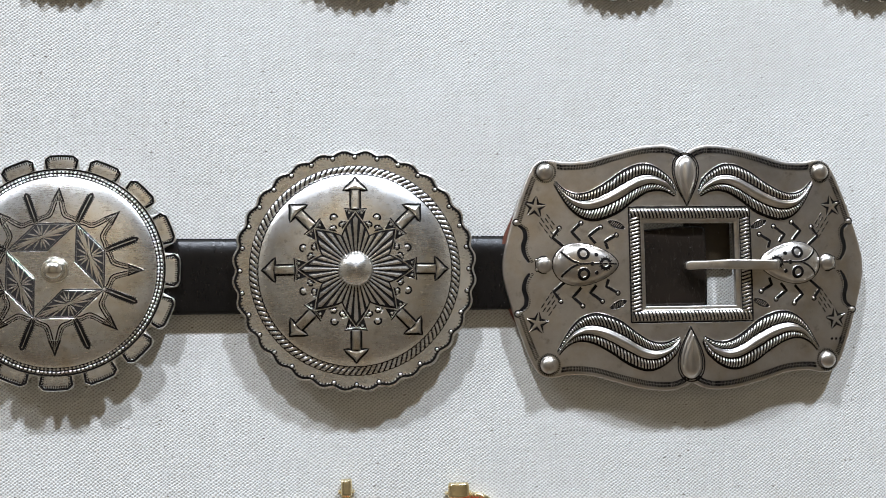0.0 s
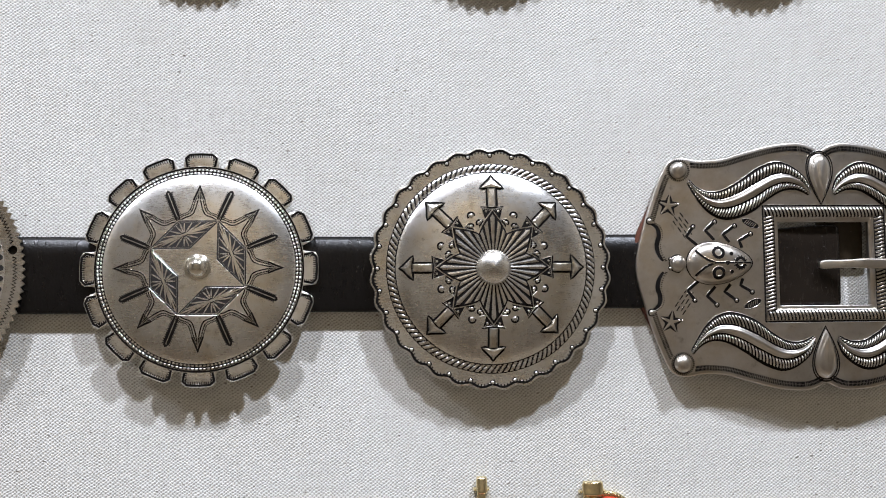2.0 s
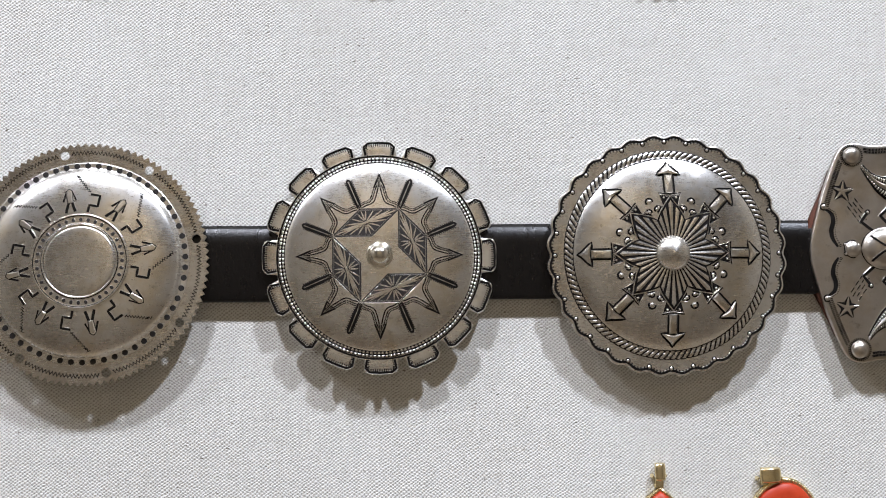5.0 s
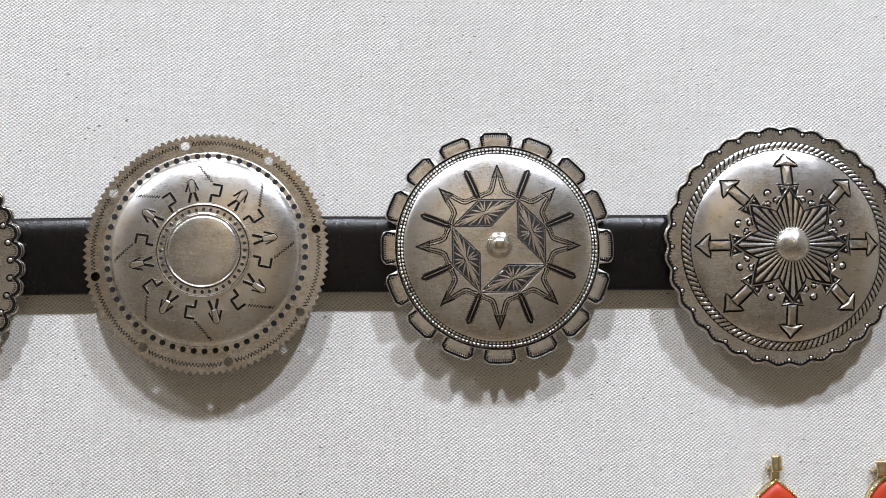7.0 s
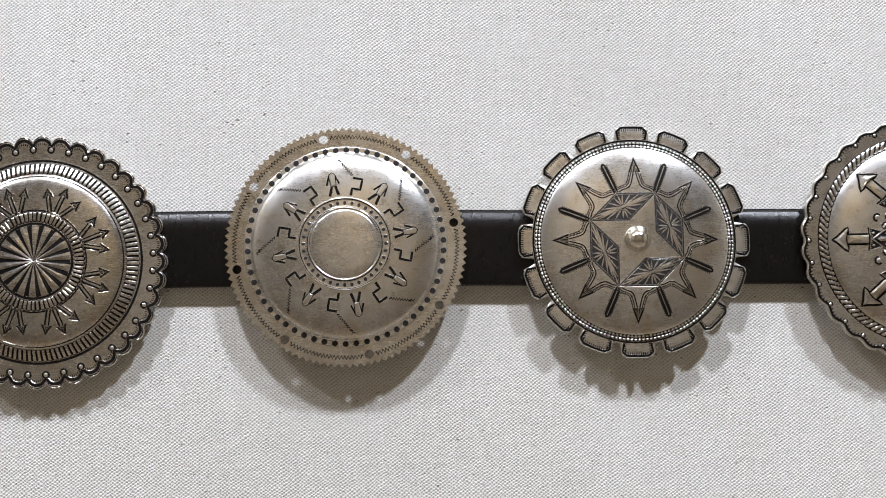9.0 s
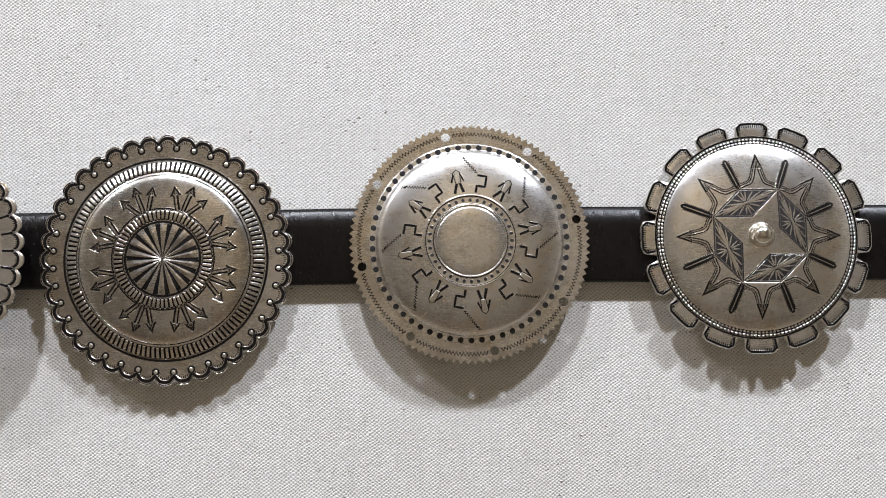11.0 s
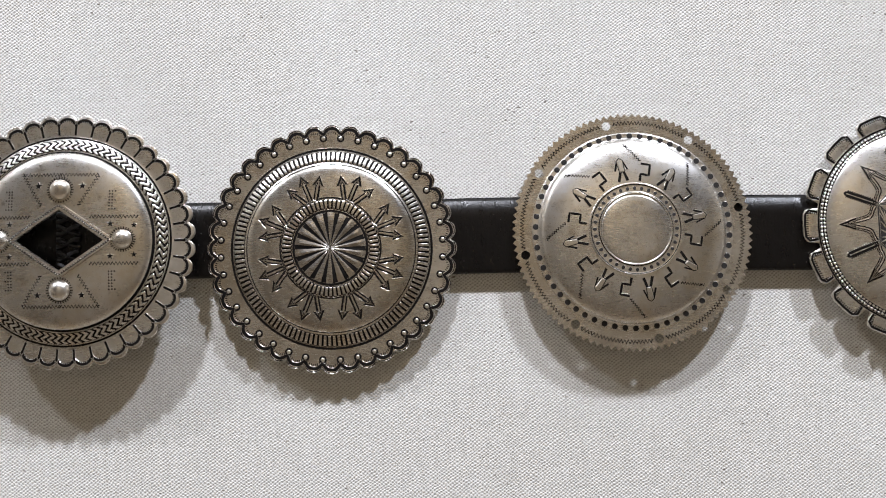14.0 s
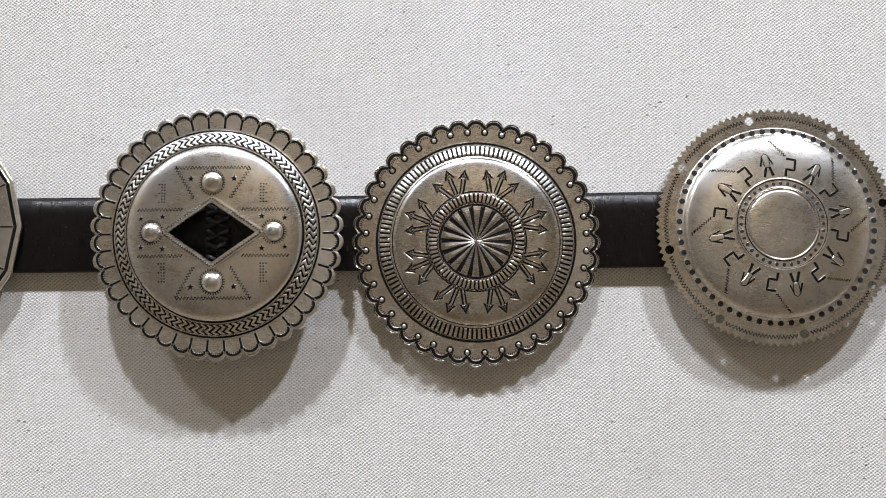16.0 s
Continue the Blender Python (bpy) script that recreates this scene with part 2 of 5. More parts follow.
def band_mesh(name, r0, r1, prof, nt, na, relief, mats=SILVERED, smooth=True):
    """A ring-shaped patch on a dome. relief(theta, v) gives the height above it and whether the spot is blackened; v runs from r0 to r1."""
    a = r0 if callable(r0) else (lambda t: r0)
    b = r1 if callable(r1) else (lambda t: r1)
    verts, faces, index = [], [], []
    for i in range(nt):
        t = 2 * math.pi * i / nt
        for j in range(na + 1):
            v = j / na
            r = a(t) + (b(t) - a(t)) * v
            lift = -0.12 if j in (0, na) and r > 0.5 else 0.0
            verts.append((r * math.cos(t), r * math.sin(t), prof(r) + relief(t, v)[0] + lift))
    for i in range(nt):
        for j in range(na):
            k = (i + 1) % nt
            faces.append((i * (na + 1) + j, i * (na + 1) + j + 1, k * (na + 1) + j + 1, k * (na + 1) + j))
            index.append(1 if relief(2 * math.pi * (i + 0.5) / nt, (j + 0.5) / na)[1] else 0)
    return mesh_of(name, verts, faces, mats, index, smooth)


def dense(pts, step=0.8, closed=False):
    out = []
    for (x0, y0), (x1, y1) in zip(pts, pts[1:] + (pts[:1] if closed else [])):
        n = max(1, math.ceil(math.hypot(x1 - x0, y1 - y0) / step))
        out += [(x0 + (x1 - x0) * k / n, y0 + (y1 - y0) * k / n) for k in range(n)]
    return out if closed else out + [pts[-1]]


def curve(pts, n=8, closed=False):
    """A smooth line through a few control points."""
    out, m = [], len(pts)
    for i in range(m if closed else m - 1):
        p = [pts[(i + k) % m] if closed else pts[min(max(i + k, 0), m - 1)] for k in (-1, 0, 1, 2)]
        for j in range(n):
            t = j / n
            out.append(tuple(0.5 * (2 * p[1][c] + (p[2][c] - p[0][c]) * t + (2 * p[0][c] - 5 * p[1][c] + 4 * p[2][c] - p[3][c]) * t * t
                                    + (3 * p[1][c] - p[0][c] - 3 * p[2][c] + p[3][c]) * t ** 3) for c in (0, 1)))
    return out if closed else out + [pts[-1]]


class Shape:
    """Collects relief on a surface, whose height at (x, y) in millimetres is given."""

    def __init__(self, height):
        self.z, self.v, self.f, self.i = height, [], [], []

    def vert(self, x, y, up):
        self.v.append((x, y, self.z(x, y) + up))
        return len(self.v) - 1

    def ribbon(self, pts, half, columns, closed=False):
        """Along a line: columns of (place across from -1 to 1, height, blackened up to the next column). half: a number or function of 0..1."""
        n = len(pts)
        wide = half if callable(half) else (lambda s: half)
        rows = []
        for k, (x, y) in enumerate(pts):
            a, b = (pts[k - 1], pts[(k + 1) % n]) if closed else (pts[max(k - 1, 0)], pts[min(k + 1, n - 1)])
            dx, dy = b[0] - a[0], b[1] - a[1]
            d = math.hypot(dx, dy) or 1.0
            w = wide(k / max(n - 1, 1))
            rows.append([self.vert(x - dy / d * c * w, y + dx / d * c * w, u(k) if callable(u) else u) for c, u, _ in columns])
        for k in range(n if closed else n - 1):
            for j in range(len(columns) - 1):
                q = (k + 1) % n
                self.f.append((rows[k][j + 1], rows[k][j], rows[q][j], rows[q][j + 1]))
                dark = columns[j][2]
                self.i.append(1 if (dark(k) if callable(dark) else dark) else 0)

    def groove(self, pts, half=0.34, lip=0.10, closed=False, step=0.9):
        """A struck line: blackened bottom between two pushed-up lips."""
        half *= 1.25
        self.ribbon(dense(list(pts), step, closed), half, ((-1.5, -0.05, 0), (-1.22, 0.25 * lip + 0.045, 0), (-1.0, 0.06, 1), (1.0, 0.06, 0), (1.22, 0.25 * lip + 0.045, 0), (1.5, -0.05, 0)), closed)

    def zigzag(self, pts, pitch=1.1, swing=0.42, half=0.26):
        line, length = dense(list(pts), pitch / 2), 0
        out = []
        for k, (x, y) in enumerate(line):
            a, b = line[max(k - 1, 0)], line[min(k + 1, len(line) - 1)]
            d = math.hypot(b[0] - a[0], b[1] - a[1]) or 1
            s = swing * (1 if k % 2 else -1)
            out.append((x - (b[1] - a[1]) / d * s, y + (b[0] - a[0]) / d * s))
        self.ribbon(out, half, ((-1, 0.0, 0), (-0.95, 0.07, 1), (0.95, 0.07, 0), (1, 0.0, 0)))

    def ring(self, x, y, r, half=0.22, n=14):
        self.groove([(x + r * math.cos(2 * math.pi * k / n), y + r * math.sin(2 * math.pi * k / n)) for k in range(n)], half, 0.12, True, 9)

    def knob(self, x, y, r, high, n=12, dark_foot=0.0, rows=4):
        """A half-round bump, with a blackened foot if wanted."""
        prev = None
        spec = [(r + dark_foot, 0.06, 1)] if dark_foot else []
        spec += [(r * math.cos(0.5 * math.pi * k / rows), high * math.sin(0.5 * math.pi * k / rows) + (0.0 if k else (0.07 if dark_foot else -0.05)), 0) for k in range(rows)]
        for rad, up, dark in spec:
            z = self.z(x, y)
            ids = []
            for k in range(n):
                self.v.append((x + rad * math.cos(2 * math.pi * k / n), y + rad * math.sin(2 * math.pi * k / n), z + up))
                ids.append(len(self.v) - 1)
            if prev:
                for k in range(n):
                    self.f.append((prev[0][k], prev[0][(k + 1) % n], ids[(k + 1) % n], ids[k]))
                    self.i.append(prev[1])
            prev = (ids, dark)
        self.v.append((x, y, self.z(x, y) + high))
        for k in range(n):
            self.f.append((prev[0][k], prev[0][(k + 1) % n], len(self.v) - 1))
            self.i.append(0)

    def pit(self, x, y, r, stretch=1.0, turn=0.0, n=12, lip=0.10):
        """A punched spot: blackened hollow inside a small raised lip."""
        c, s = math.cos(turn), math.sin(turn)
        prev = None
        for rad, up, dark in ((1.3, -0.06, 0), (1.14, 0.4 * lip + 0.03, 0), (1.0, 0.06, 1)):
            ids = []
            for k in range(n):
                a, b = r * rad * math.cos(2 * math.pi * k / n) * stretch, r * rad * math.sin(2 * math.pi * k / n)
                ids.append(self.vert(x + a * c - b * s, y + a * s + b * c, up))
            if prev:
                for k in range(n):
                    self.f.append((prev[k], prev[(k + 1) % n], ids[(k + 1) % n], ids[k]))
                    self.i.append(1 if rad == 1.0 else 0)
            prev = ids
        mid = self.vert(x, y, 0.07)
        for k in range(n):
            self.f.append((prev[k], prev[(k + 1) % n], mid))
            self.i.append(1)

    def raised(self, pts, high, inset=0.35, foot=0.3, ridge=None):
        """A bossed-up flat shape with sloping sides and a blackened outline; ridge: the height of its middle."""
        pts = dense(list(pts), 1.1, True)
        cx, cy = sum(p[0] for p in pts) / len(pts), sum(p[1] for p in pts) / len(pts)
        n, rows = len(pts), []
        for grow, up in ((foot * 1.35, 0.06), (0.0, 0.07), (-inset, high)):
            ids = []
            for k, (x, y) in enumerate(pts):
                (ax, ay), (bx, by) = pts[k - 1], pts[(k + 1) % n]
                d1, d2 = math.hypot(x - ax, y - ay) or 1, math.hypot(bx - x, by - y) or 1
                nx, ny = (y - ay) / d1 + (by - y) / d2, -(x - ax) / d1 - (bx - x) / d2
                d = math.hypot(nx, ny) or 1
                ids.append(self.vert(x + nx / d * grow, y + ny / d * grow, up))
            rows.append(ids)
        for a, b, dark in ((rows[0], rows[1], 1), (rows[1], rows[2], 0)):
            for k in range(n):
                self.f.append((a[k], a[(k + 1) % n], b[(k + 1) % n], b[k]))
                self.i.append(dark)
        mid = self.vert(cx, cy, high if ridge is None else ridge)
        for k in range(n):
            self.f.append((rows[2][k], rows[2][(k + 1) % n], mid))
            self.i.append(0)

    def stamp(self, pts, lip=0.05):
        """A blackened struck shape with a faint raised edge."""
        pts = dense(list(pts), 1.1, True)
        n = len(pts)
        cx, cy = sum(p[0] for p in pts) / n, sum(p[1] for p in pts) / n
        rows = []
        for grow, up in ((0.22, -0.03), (0.1, 0.06 + lip), (0.0, 0.10)):
            ids = []
            for x, y in pts:
                d = math.hypot(x - cx, y - cy) or 1
                ids.append(self.vert(x + (x - cx) / d * grow, y + (y - cy) / d * grow, up))
            rows.append(ids)
        for a, b in ((rows[0], rows[1]), (rows[1], rows[2])):
            for k in range(n):
                self.f.append((a[k], a[(k + 1) % n], b[(k + 1) % n], b[k]))
                self.i.append(0)
        mid = self.vert(cx, cy, 0.11)
        for k in range(n):
            self.f.append((rows[2][k], rows[2][(k + 1) % n], mid))
            self.i.append(1)

    def ridge(self, pts, half, high):
        """A thin bright crest."""
        self.ribbon(dense(list(pts), 1.0), half, ((-1, 0.06, 0), (-0.75, high * 0.9 + 0.03, 0), (0, high + 0.03, 0), (0.75, high * 0.9 + 0.03, 0), (1, 0.06, 0)))

    def mesh(self, name, smooth=False, mats=SILVERED):
        return mesh_of(name, self.v, self.f, mats, self.i, smooth)


def round_surface(prof):
    return lambda x, y: prof(math.hypot(x, y))


def scallop(radius, count, depth, start=0.0):
    """Rim of rounded lobes; start: the angle of a notch in degrees."""
    return lambda t: radius * (1 - depth * (1 - abs(math.sin(count / 2 * (t - radians(start))))) ** 1.4)


def polar(r, deg):
    return (r * math.cos(radians(deg)), r * math.sin(radians(deg)))


def on_panel(x, h, z, lean=0.0, turn=0.0):
    """A pose h millimetres in front of the panel, facing out; lean: the lower edge comes forward."""
    return pose(x * MM, -h * MM, z * MM, 90 - lean, 0, 0) @ pose(0, 0, 0, 0, 0, turn)


def recolour(ob, mat):
    """Gives a concho its own shade of silver."""
    for o in ob.children_recursive:
        if o.data.materials[0] == silver:
            o.data.materials[0] = mat


def thing(name, m, label, category, group=""):
    ob = new(name)
    ob.empty_display_size = 0.01
    ob.matrix_basis = m
    return tagged(ob, label, category, group)


# ---- the panel and the room round it ----
def slab(name, size, at, mat, label, category):
    sx, sy, sz = (s / 2 for s in size)
    b = 0.004
    bm = bmesh.new()
    bmesh.ops.create_cube(bm, size=1, matrix=Matrix.Translation(at) @ Matrix.Diagonal((*size, 1)))
    bmesh.ops.bevel(bm, geom=bm.edges[:], offset=b, segments=2, affect="EDGES")
    me = bpy.data.meshes.new(name)
    bm.to_mesh(me)
    bm.free()
    me.materials.append(mat)
    return tagged(new(name, me), label, category, "", "structure")


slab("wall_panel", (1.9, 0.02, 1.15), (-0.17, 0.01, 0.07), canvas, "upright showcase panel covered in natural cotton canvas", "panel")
slab("case_floor", (1.9, 0.42, 0.03), (-0.17, -0.21, -0.52), case_paint, "brown painted floor of the showcase", "showcase")
slab("wall_back", (5.0, 0.1, 3.6), (-0.17, 0.10, 0.4), plaster, "plain gallery wall behind the showcase", "wall")
slab("wall_front", (5.0, 0.1, 3.6), (-0.17, -3.0, 0.4), plaster, "plain gallery wall opposite the showcase", "wall")
slab("wall_left", (0.1, 3.0, 3.6), (-2.62, -1.45, 0.4), plaster, "plain gallery side wall", "wall")
slab("wall_right", (0.1, 3.0, 3.6), (2.28, -1.45, 0.4), plaster, "plain gallery side wall", "wall")
slab("floor", (5.0, 3.2, 0.1), (-0.17, -1.45, -1.4), dark_floor, "dark wooden gallery floor", "floor")
slab("ceiling", (5.0, 3.2, 0.1), (-0.17, -1.45, 2.2), plaster, "plain gallery ceiling", "ceiling")


# ---- the belt strap ----
def ease(a, b, x):
    k = min(1.0, max(0.0, (x - a) / (b - a)))
    return k * k * (3 - 2 * k)


def strap_front(x):
    return 3.7 + 6.3 * ease(-358, -380, x) * (1 - ease(-410, -432, x))


def strap_mesh():
    half, thick, r = 12.75, 3.6, 1.2
    section = []
    for cx, cz, a0 in ((half - r, -r, 0), (-(half - r), -r, 90), (-(half - r), -(thick - r * 0.6), 180), (half - r, -(thick - r * 0.6), 270)):
        for k in range(5):
            a = radians(a0 + 22.5 * k)
            section.append((cx + r * math.cos(a), cz + r * (1.0 if a0 < 180 else 0.6) * math.sin(a)))
    section = [(y, z - 2.5 * max(0.0, (y - 6.0) / 6.75) ** 2 * (z > -1.4)) for y, z in section]
    crown = [(12.0 - 0.6 * k, -2.5 * max(0.0, (12.0 - 0.6 * k - 6.0) / 6.75) ** 2) for k in range(1, 12)]
    section = section[:5] + crown + section[5:]
    section = [(y * (1.085 if y < 0 else 1.0), z) for y, z in section]
    rows = []
    xs = [-560 + 4 * k for k in range(170)] + [119, 122, 124, 125]
    for x in xs:
        sag = 0.25 * math.sin(x * 0.021) + 0.12 * math.sin(x * 0.07)
        tight = 1.0 if x < 124 else (0.985 if x < 125 else 0.95)
        rows.append([(x, -1.85 + sag + y * tight + 0.05 * noise.noise((x * 0.05, y, 1)), strap_front(x) + z + 0.06 * noise.noise((x * 0.09, y * 0.2, 4))) for y, z in section])
    verts, faces = rings_mesh(rows, cap_last=True, cap_first=True)
    return mesh_of("strap", verts, faces, (leather,))


belt_strap = thing("belt_strap", on_panel(0, 0, 0), "glossy black leather belt strap pinned along the canvas", "belt")
part("strap", strap_mesh(), belt_strap)


def strap_end_mesh():
    rows = []
    for k in range(23):
        x = 94.0 + 32.4 * k / 22
        tall = 13.6 + 1.6 * ease(97, 120, x)
        shut = 0.97 if k == 22 else 1.0
        row = []
        for j in range(28):
            a = 2 * math.pi * j / 28
            c, s = math.cos(a), math.sin(a)
            y = math.copysign(abs(c) ** 0.42, c) * (tall if c > 0 else 14.2) * shut
            row.append((x, -1.2 + y, 4.15 + 0.15 * math.sin(x * 0.2) + math.copysign(abs(s) ** 0.55, s) * 1.5 * shut))
        rows.append(row)
    verts, faces = rings_mesh(rows, cap_last=True, cap_first=True)
    return mesh_of("folded_end", verts, faces, (brown_leather,))


# dark olive-brown sheet filling the upper right of the buckle opening
def olive_sheet_mesh():
    rows = []
    for k in range(13):
        x = 120.0 + 17.0 * k / 12
        foot = -1.5 + 0.5 * math.sin(1.3 * x) + 0.4 * noise.noise((x * 0.4, 2, 5))
        h = 1.9 + 0.25 * math.sin(0.5 * x)
        rows.append([(x, 21.0, 0.3), (x, 21.0, h), (x, 12.0, h + 0.2), (x, foot + 0.5, h), (x, foot, h - 0.4), (x, foot, 0.3)])
    verts, faces = rings_mesh(rows, cap_last=True, cap_first=True)
    return mesh_of("olive_sheet", verts, faces, (olive_brown,))


part("olive_sheet", olive_sheet_mesh(), belt_strap, "short olive-brown sheet behind the buckle opening")
part("folded_end", strap_end_mesh(), belt_strap, "folded strap end behind the buckle opening")


# ---- the conchos ----
GROUP = "conchos on the belt"


def concho(name, m, label, plate, plate_label=""):
    ob = thing(name, m, label, "concho", GROUP)
    part("plate", plate, ob, plate_label)
    return ob


def repeat(name, me, parent, count, start=0.0, label=""):
    for k in range(count):
        part(name, me, parent, label, spin(start + 360.0 * k / count))


def around(shape, count, start, draw):
    """Calls draw with a turning function for each of count places."""
    for k in range(count):
        a = radians(start + 360.0 * k / count)
        c, s = math.cos(a), math.sin(a)
        draw(lambda x, y: (x * c - y * s, x * s + y * c), a)


def rope_relief(count, slant, high=0.9, dark=0.34):
    """Twisted-rope border: slanting strands on a half-round."""
    def at(t, v):
        arch = math.sin(math.pi * v)
        ph = (count * t / (2 * math.pi) + slant * v) % 1.0
        ridge = abs(math.sin(math.pi * ph)) ** 0.7
        return high * (0.25 * arch + 0.75 * arch * ridge), ph < dark / 2 or ph > 1 - dark / 2 or v < 0.13 or v > 0.87
    return at


def tick_relief(count, high=0.5, dark=0.4):
    def at(t, v):
        ph = (count * t / (2 * math.pi)) % 1.0
        side = min(1.0, 6 * min(v, 1 - v))
        return high * side * (1.0 if dark / 2 < ph < 1 - dark / 2 else 0.1), ph < dark / 2 or ph > 1 - dark / 2 or v < 0.08 or v > 0.92
    return at


def bead_relief(count, high=0.55):
    """Two rows of small beads between blackened lines."""
    def at(t, v):
        ph = abs(math.sin(math.pi * count * t / (2 * math.pi)))
        row = abs(math.sin(2 * math.pi * min(max((v - 0.14) / 0.72, 0.0), 1.0)))
        return high * (row * ph) ** 0.6, v < 0.2 or v > 0.8 or ph * row < 0.42
    return at


def chevron_relief(count, rows, high=0.55, dark=0.36):
    def at(t, v):
        w = abs(((v * rows) % 1.0) - 0.5) * 2
        ph = (count * t / (2 * math.pi) + 0.85 * w) % 1.0
        side = min(1.0, 8 * min(v, 1 - v))
        d = ph < dark / 2 or ph > 1 - dark / 2
        return high * side * (0.1 if d else 1.0), d or v < 0.05 or v > 0.95
    return at


def boss_mesh(name, r, high, base_z, collar=0.0, mats=(silver, oxide), cone=1.0):
    """A round button soldered on, with a low collar."""
    n, rows = 40, []
    ring = lambda rad, z: [(rad * math.cos(2 * math.pi * k / n), rad * math.sin(2 * math.pi * k / n), base_z + z) for k in range(n)]
    index = []
    if collar:
        rows += [ring(r + collar, -0.3), ring(r + collar, 0.25), ring(r + collar * 0.4, 0.5)]
    rows.append(ring(r, -0.3 if not collar else 0.5))
    for k in range(1, 14):
        a = 0.5 * math.pi * k / 14
        rows.append(ring(r * math.cos(a) ** cone, (0.5 if collar else 0.0) + high * math.sin(a)))
    verts, faces = rings_mesh(rows)
    return mesh_of(name, verts, faces, mats)


# concho with eight raised arrows round a fluted star
def arrow_concho():
    R = 42.8
    prof = dome_profile(0.80 * R, 6.0, 0.60)
    surf = round_surface(prof)
    edge = lambda t: R * (1 - 0.026 * (0.5 - 0.5 * math.cos(math.acos(math.cos(32 * t + math.pi)) ** 1.15 / math.pi ** 0.15)))
    ob = concho("arrow_concho", on_panel(-0.8, 6.6, -0.9, 0.8), "round domed silver concho with eight raised arrows and a fluted star",
                plate_mesh("arrow_plate", edge, prof, 32 * 14), "domed silver plate with a wavy scalloped rim")
    part("rope_border", band_mesh("rope_border", 0.78 * R, 0.865 * R, lambda r: max(prof(r), 0.0), 1440, 8, rope_relief(112, 1.5, 0.8, 0.38)), ob, "twisted rope border with blackened hollows")
    s = Shape(surf)
    s.groove([(((edge(t) - 1.15) * math.cos(t)), (edge(t) - 1.15) * math.sin(t)) for t in (2 * math.pi * k / 384 for k in range(384))], 0.34, 0.14, True, 9)
    for k in range(32 * 7):
        t = 2 * math.pi * (k + 0.5) / (32 * 7)
        e = edge(t)
        s.ribbon([((e - 1.5) * math.cos(t), (e - 1.5) * math.sin(t)), ((e - 2.15) * math.cos(t), (e - 2.15) * math.sin(t))], 0.2, TICK)
    part("rim_line", s.mesh("rim_line"), ob, "blackened stamped rim line with short ticks")
    s = Shape(surf)
    x, y = polar(0.932 * R, 0)
    s.knob(x, y, 0.55, 0.4, 12, 0.42, 3)
    repeat("rim_dot", s.mesh("rim_dot", True), ob, 32, 90)
    # star: long points on the eight directions, deep flutes
    tip, dip = 0.462 * R, 0.295 * R

    def star_edge(t):
        w = abs(((t / (math.pi / 4)) + 0.5) % 1.0 - 0.5) * 2
        return tip + (dip - tip) * w ** 0.8

    def flute(t, v):
        ph = (t / (2 * math.pi) * 40) % 1.0
        w = abs(((t / (math.pi / 4)) + 0.5) % 1.0 - 0.5) * 2
        valley = abs(ph - 0.5) * 2
        return 0.25 + 0.42 * valley * (0.35 + 0.65 * v) * (1 - 0.5 * w), valley < 0.45 or v > 0.93
    part("star", band_mesh("star", 0.10 * R, star_edge, prof, 960, 12, flute, smooth=False), ob, "eight-pointed fluted star, blackened between the flutes")
    part("boss", boss_mesh("boss", 0.142 * R, 4.2, prof(0) + 0.3, cone=1.7), ob, "polished silver button")
    s = Shape(surf)
    a, b, w, hw, hl = 0.49 * R, 0.65 * R, 0.033 * R, 0.092 * R, 0.10 * R
    s.raised([(a, -w), (b, -w), (b, w), (a, w)], 0.7, 0.45, 0.5, 0.85)
    s.raised([(b - 0.1, -hw), (b + 0.75 * hl, -0.15 * hw), (b + hl, 0), (b + 0.75 * hl, 0.15 * hw), (b - 0.1, hw), (b + 0.4, 0)], 0.8, 0.55, 0.5, 1.05)
    s.groove([(a, -w * 0.45), (b - 1, -w * 0.45)], 0.10, 0.03)
    repeat("arrow", s.mesh("arrow"), ob, 8, 0, "raised arrow with a dark outline")
    # blackened toothed wedges on both flanks of each star point, with small beads
    s = Shape(surf)
    for q in (1, -1):
        at = lambda u, v: (u * R, q * v * R)
        for wedge in (((0.468, 0.004), (0.482, 0.086), (0.392, 0.060)), ((0.385, 0.062), (0.392, 0.118), (0.318, 0.108))):
            pts = [at(*p) for p in wedge]
            s.stamp(pts if q > 0 else pts[::-1], 0.12)
            mx, my = sum(p[0] for p in pts) / 3, sum(p[1] for p in pts) / 3
            s.knob(mx + 0.3, my, 0.45, 0.4, 10, 0, 3)
            (ax, ay), (bx, by) = pts[0], pts[1]
            for k in range(4):
                f = (k + 0.5) / 4
                x, y = ax + (bx - ax) * f, ay + (by - ay) * f
                s.ridge([(x - 0.1, y), (x + (mx - x) * 0.42, y + (my - y) * 0.42)], 0.09, 0.12)
        s.groove([at(0.484, 0.0), at(0.492, 0.094)], 0.2, 0.1)
    repeat("point_stamp", s.mesh("point_stamp"), ob, 8, 0, "toothed wedges beside a star point")
    s = Shape(surf)
    x, y = polar(0.452 * R, 22.5)
    s.knob(x, y, 0.95, 0.6, 14, 0.6, 4)
    for sign in (-1, 1):
        x, y = polar(0.375 * R, 22.5 + sign * 5.2)
        s.knob(x, y, 0.65, 0.5, 10, 0.55, 3)
    repeat("bead_stamp", s.mesh("bead_stamp"), ob, 8, 0, "three small beads between the star points")
    return ob


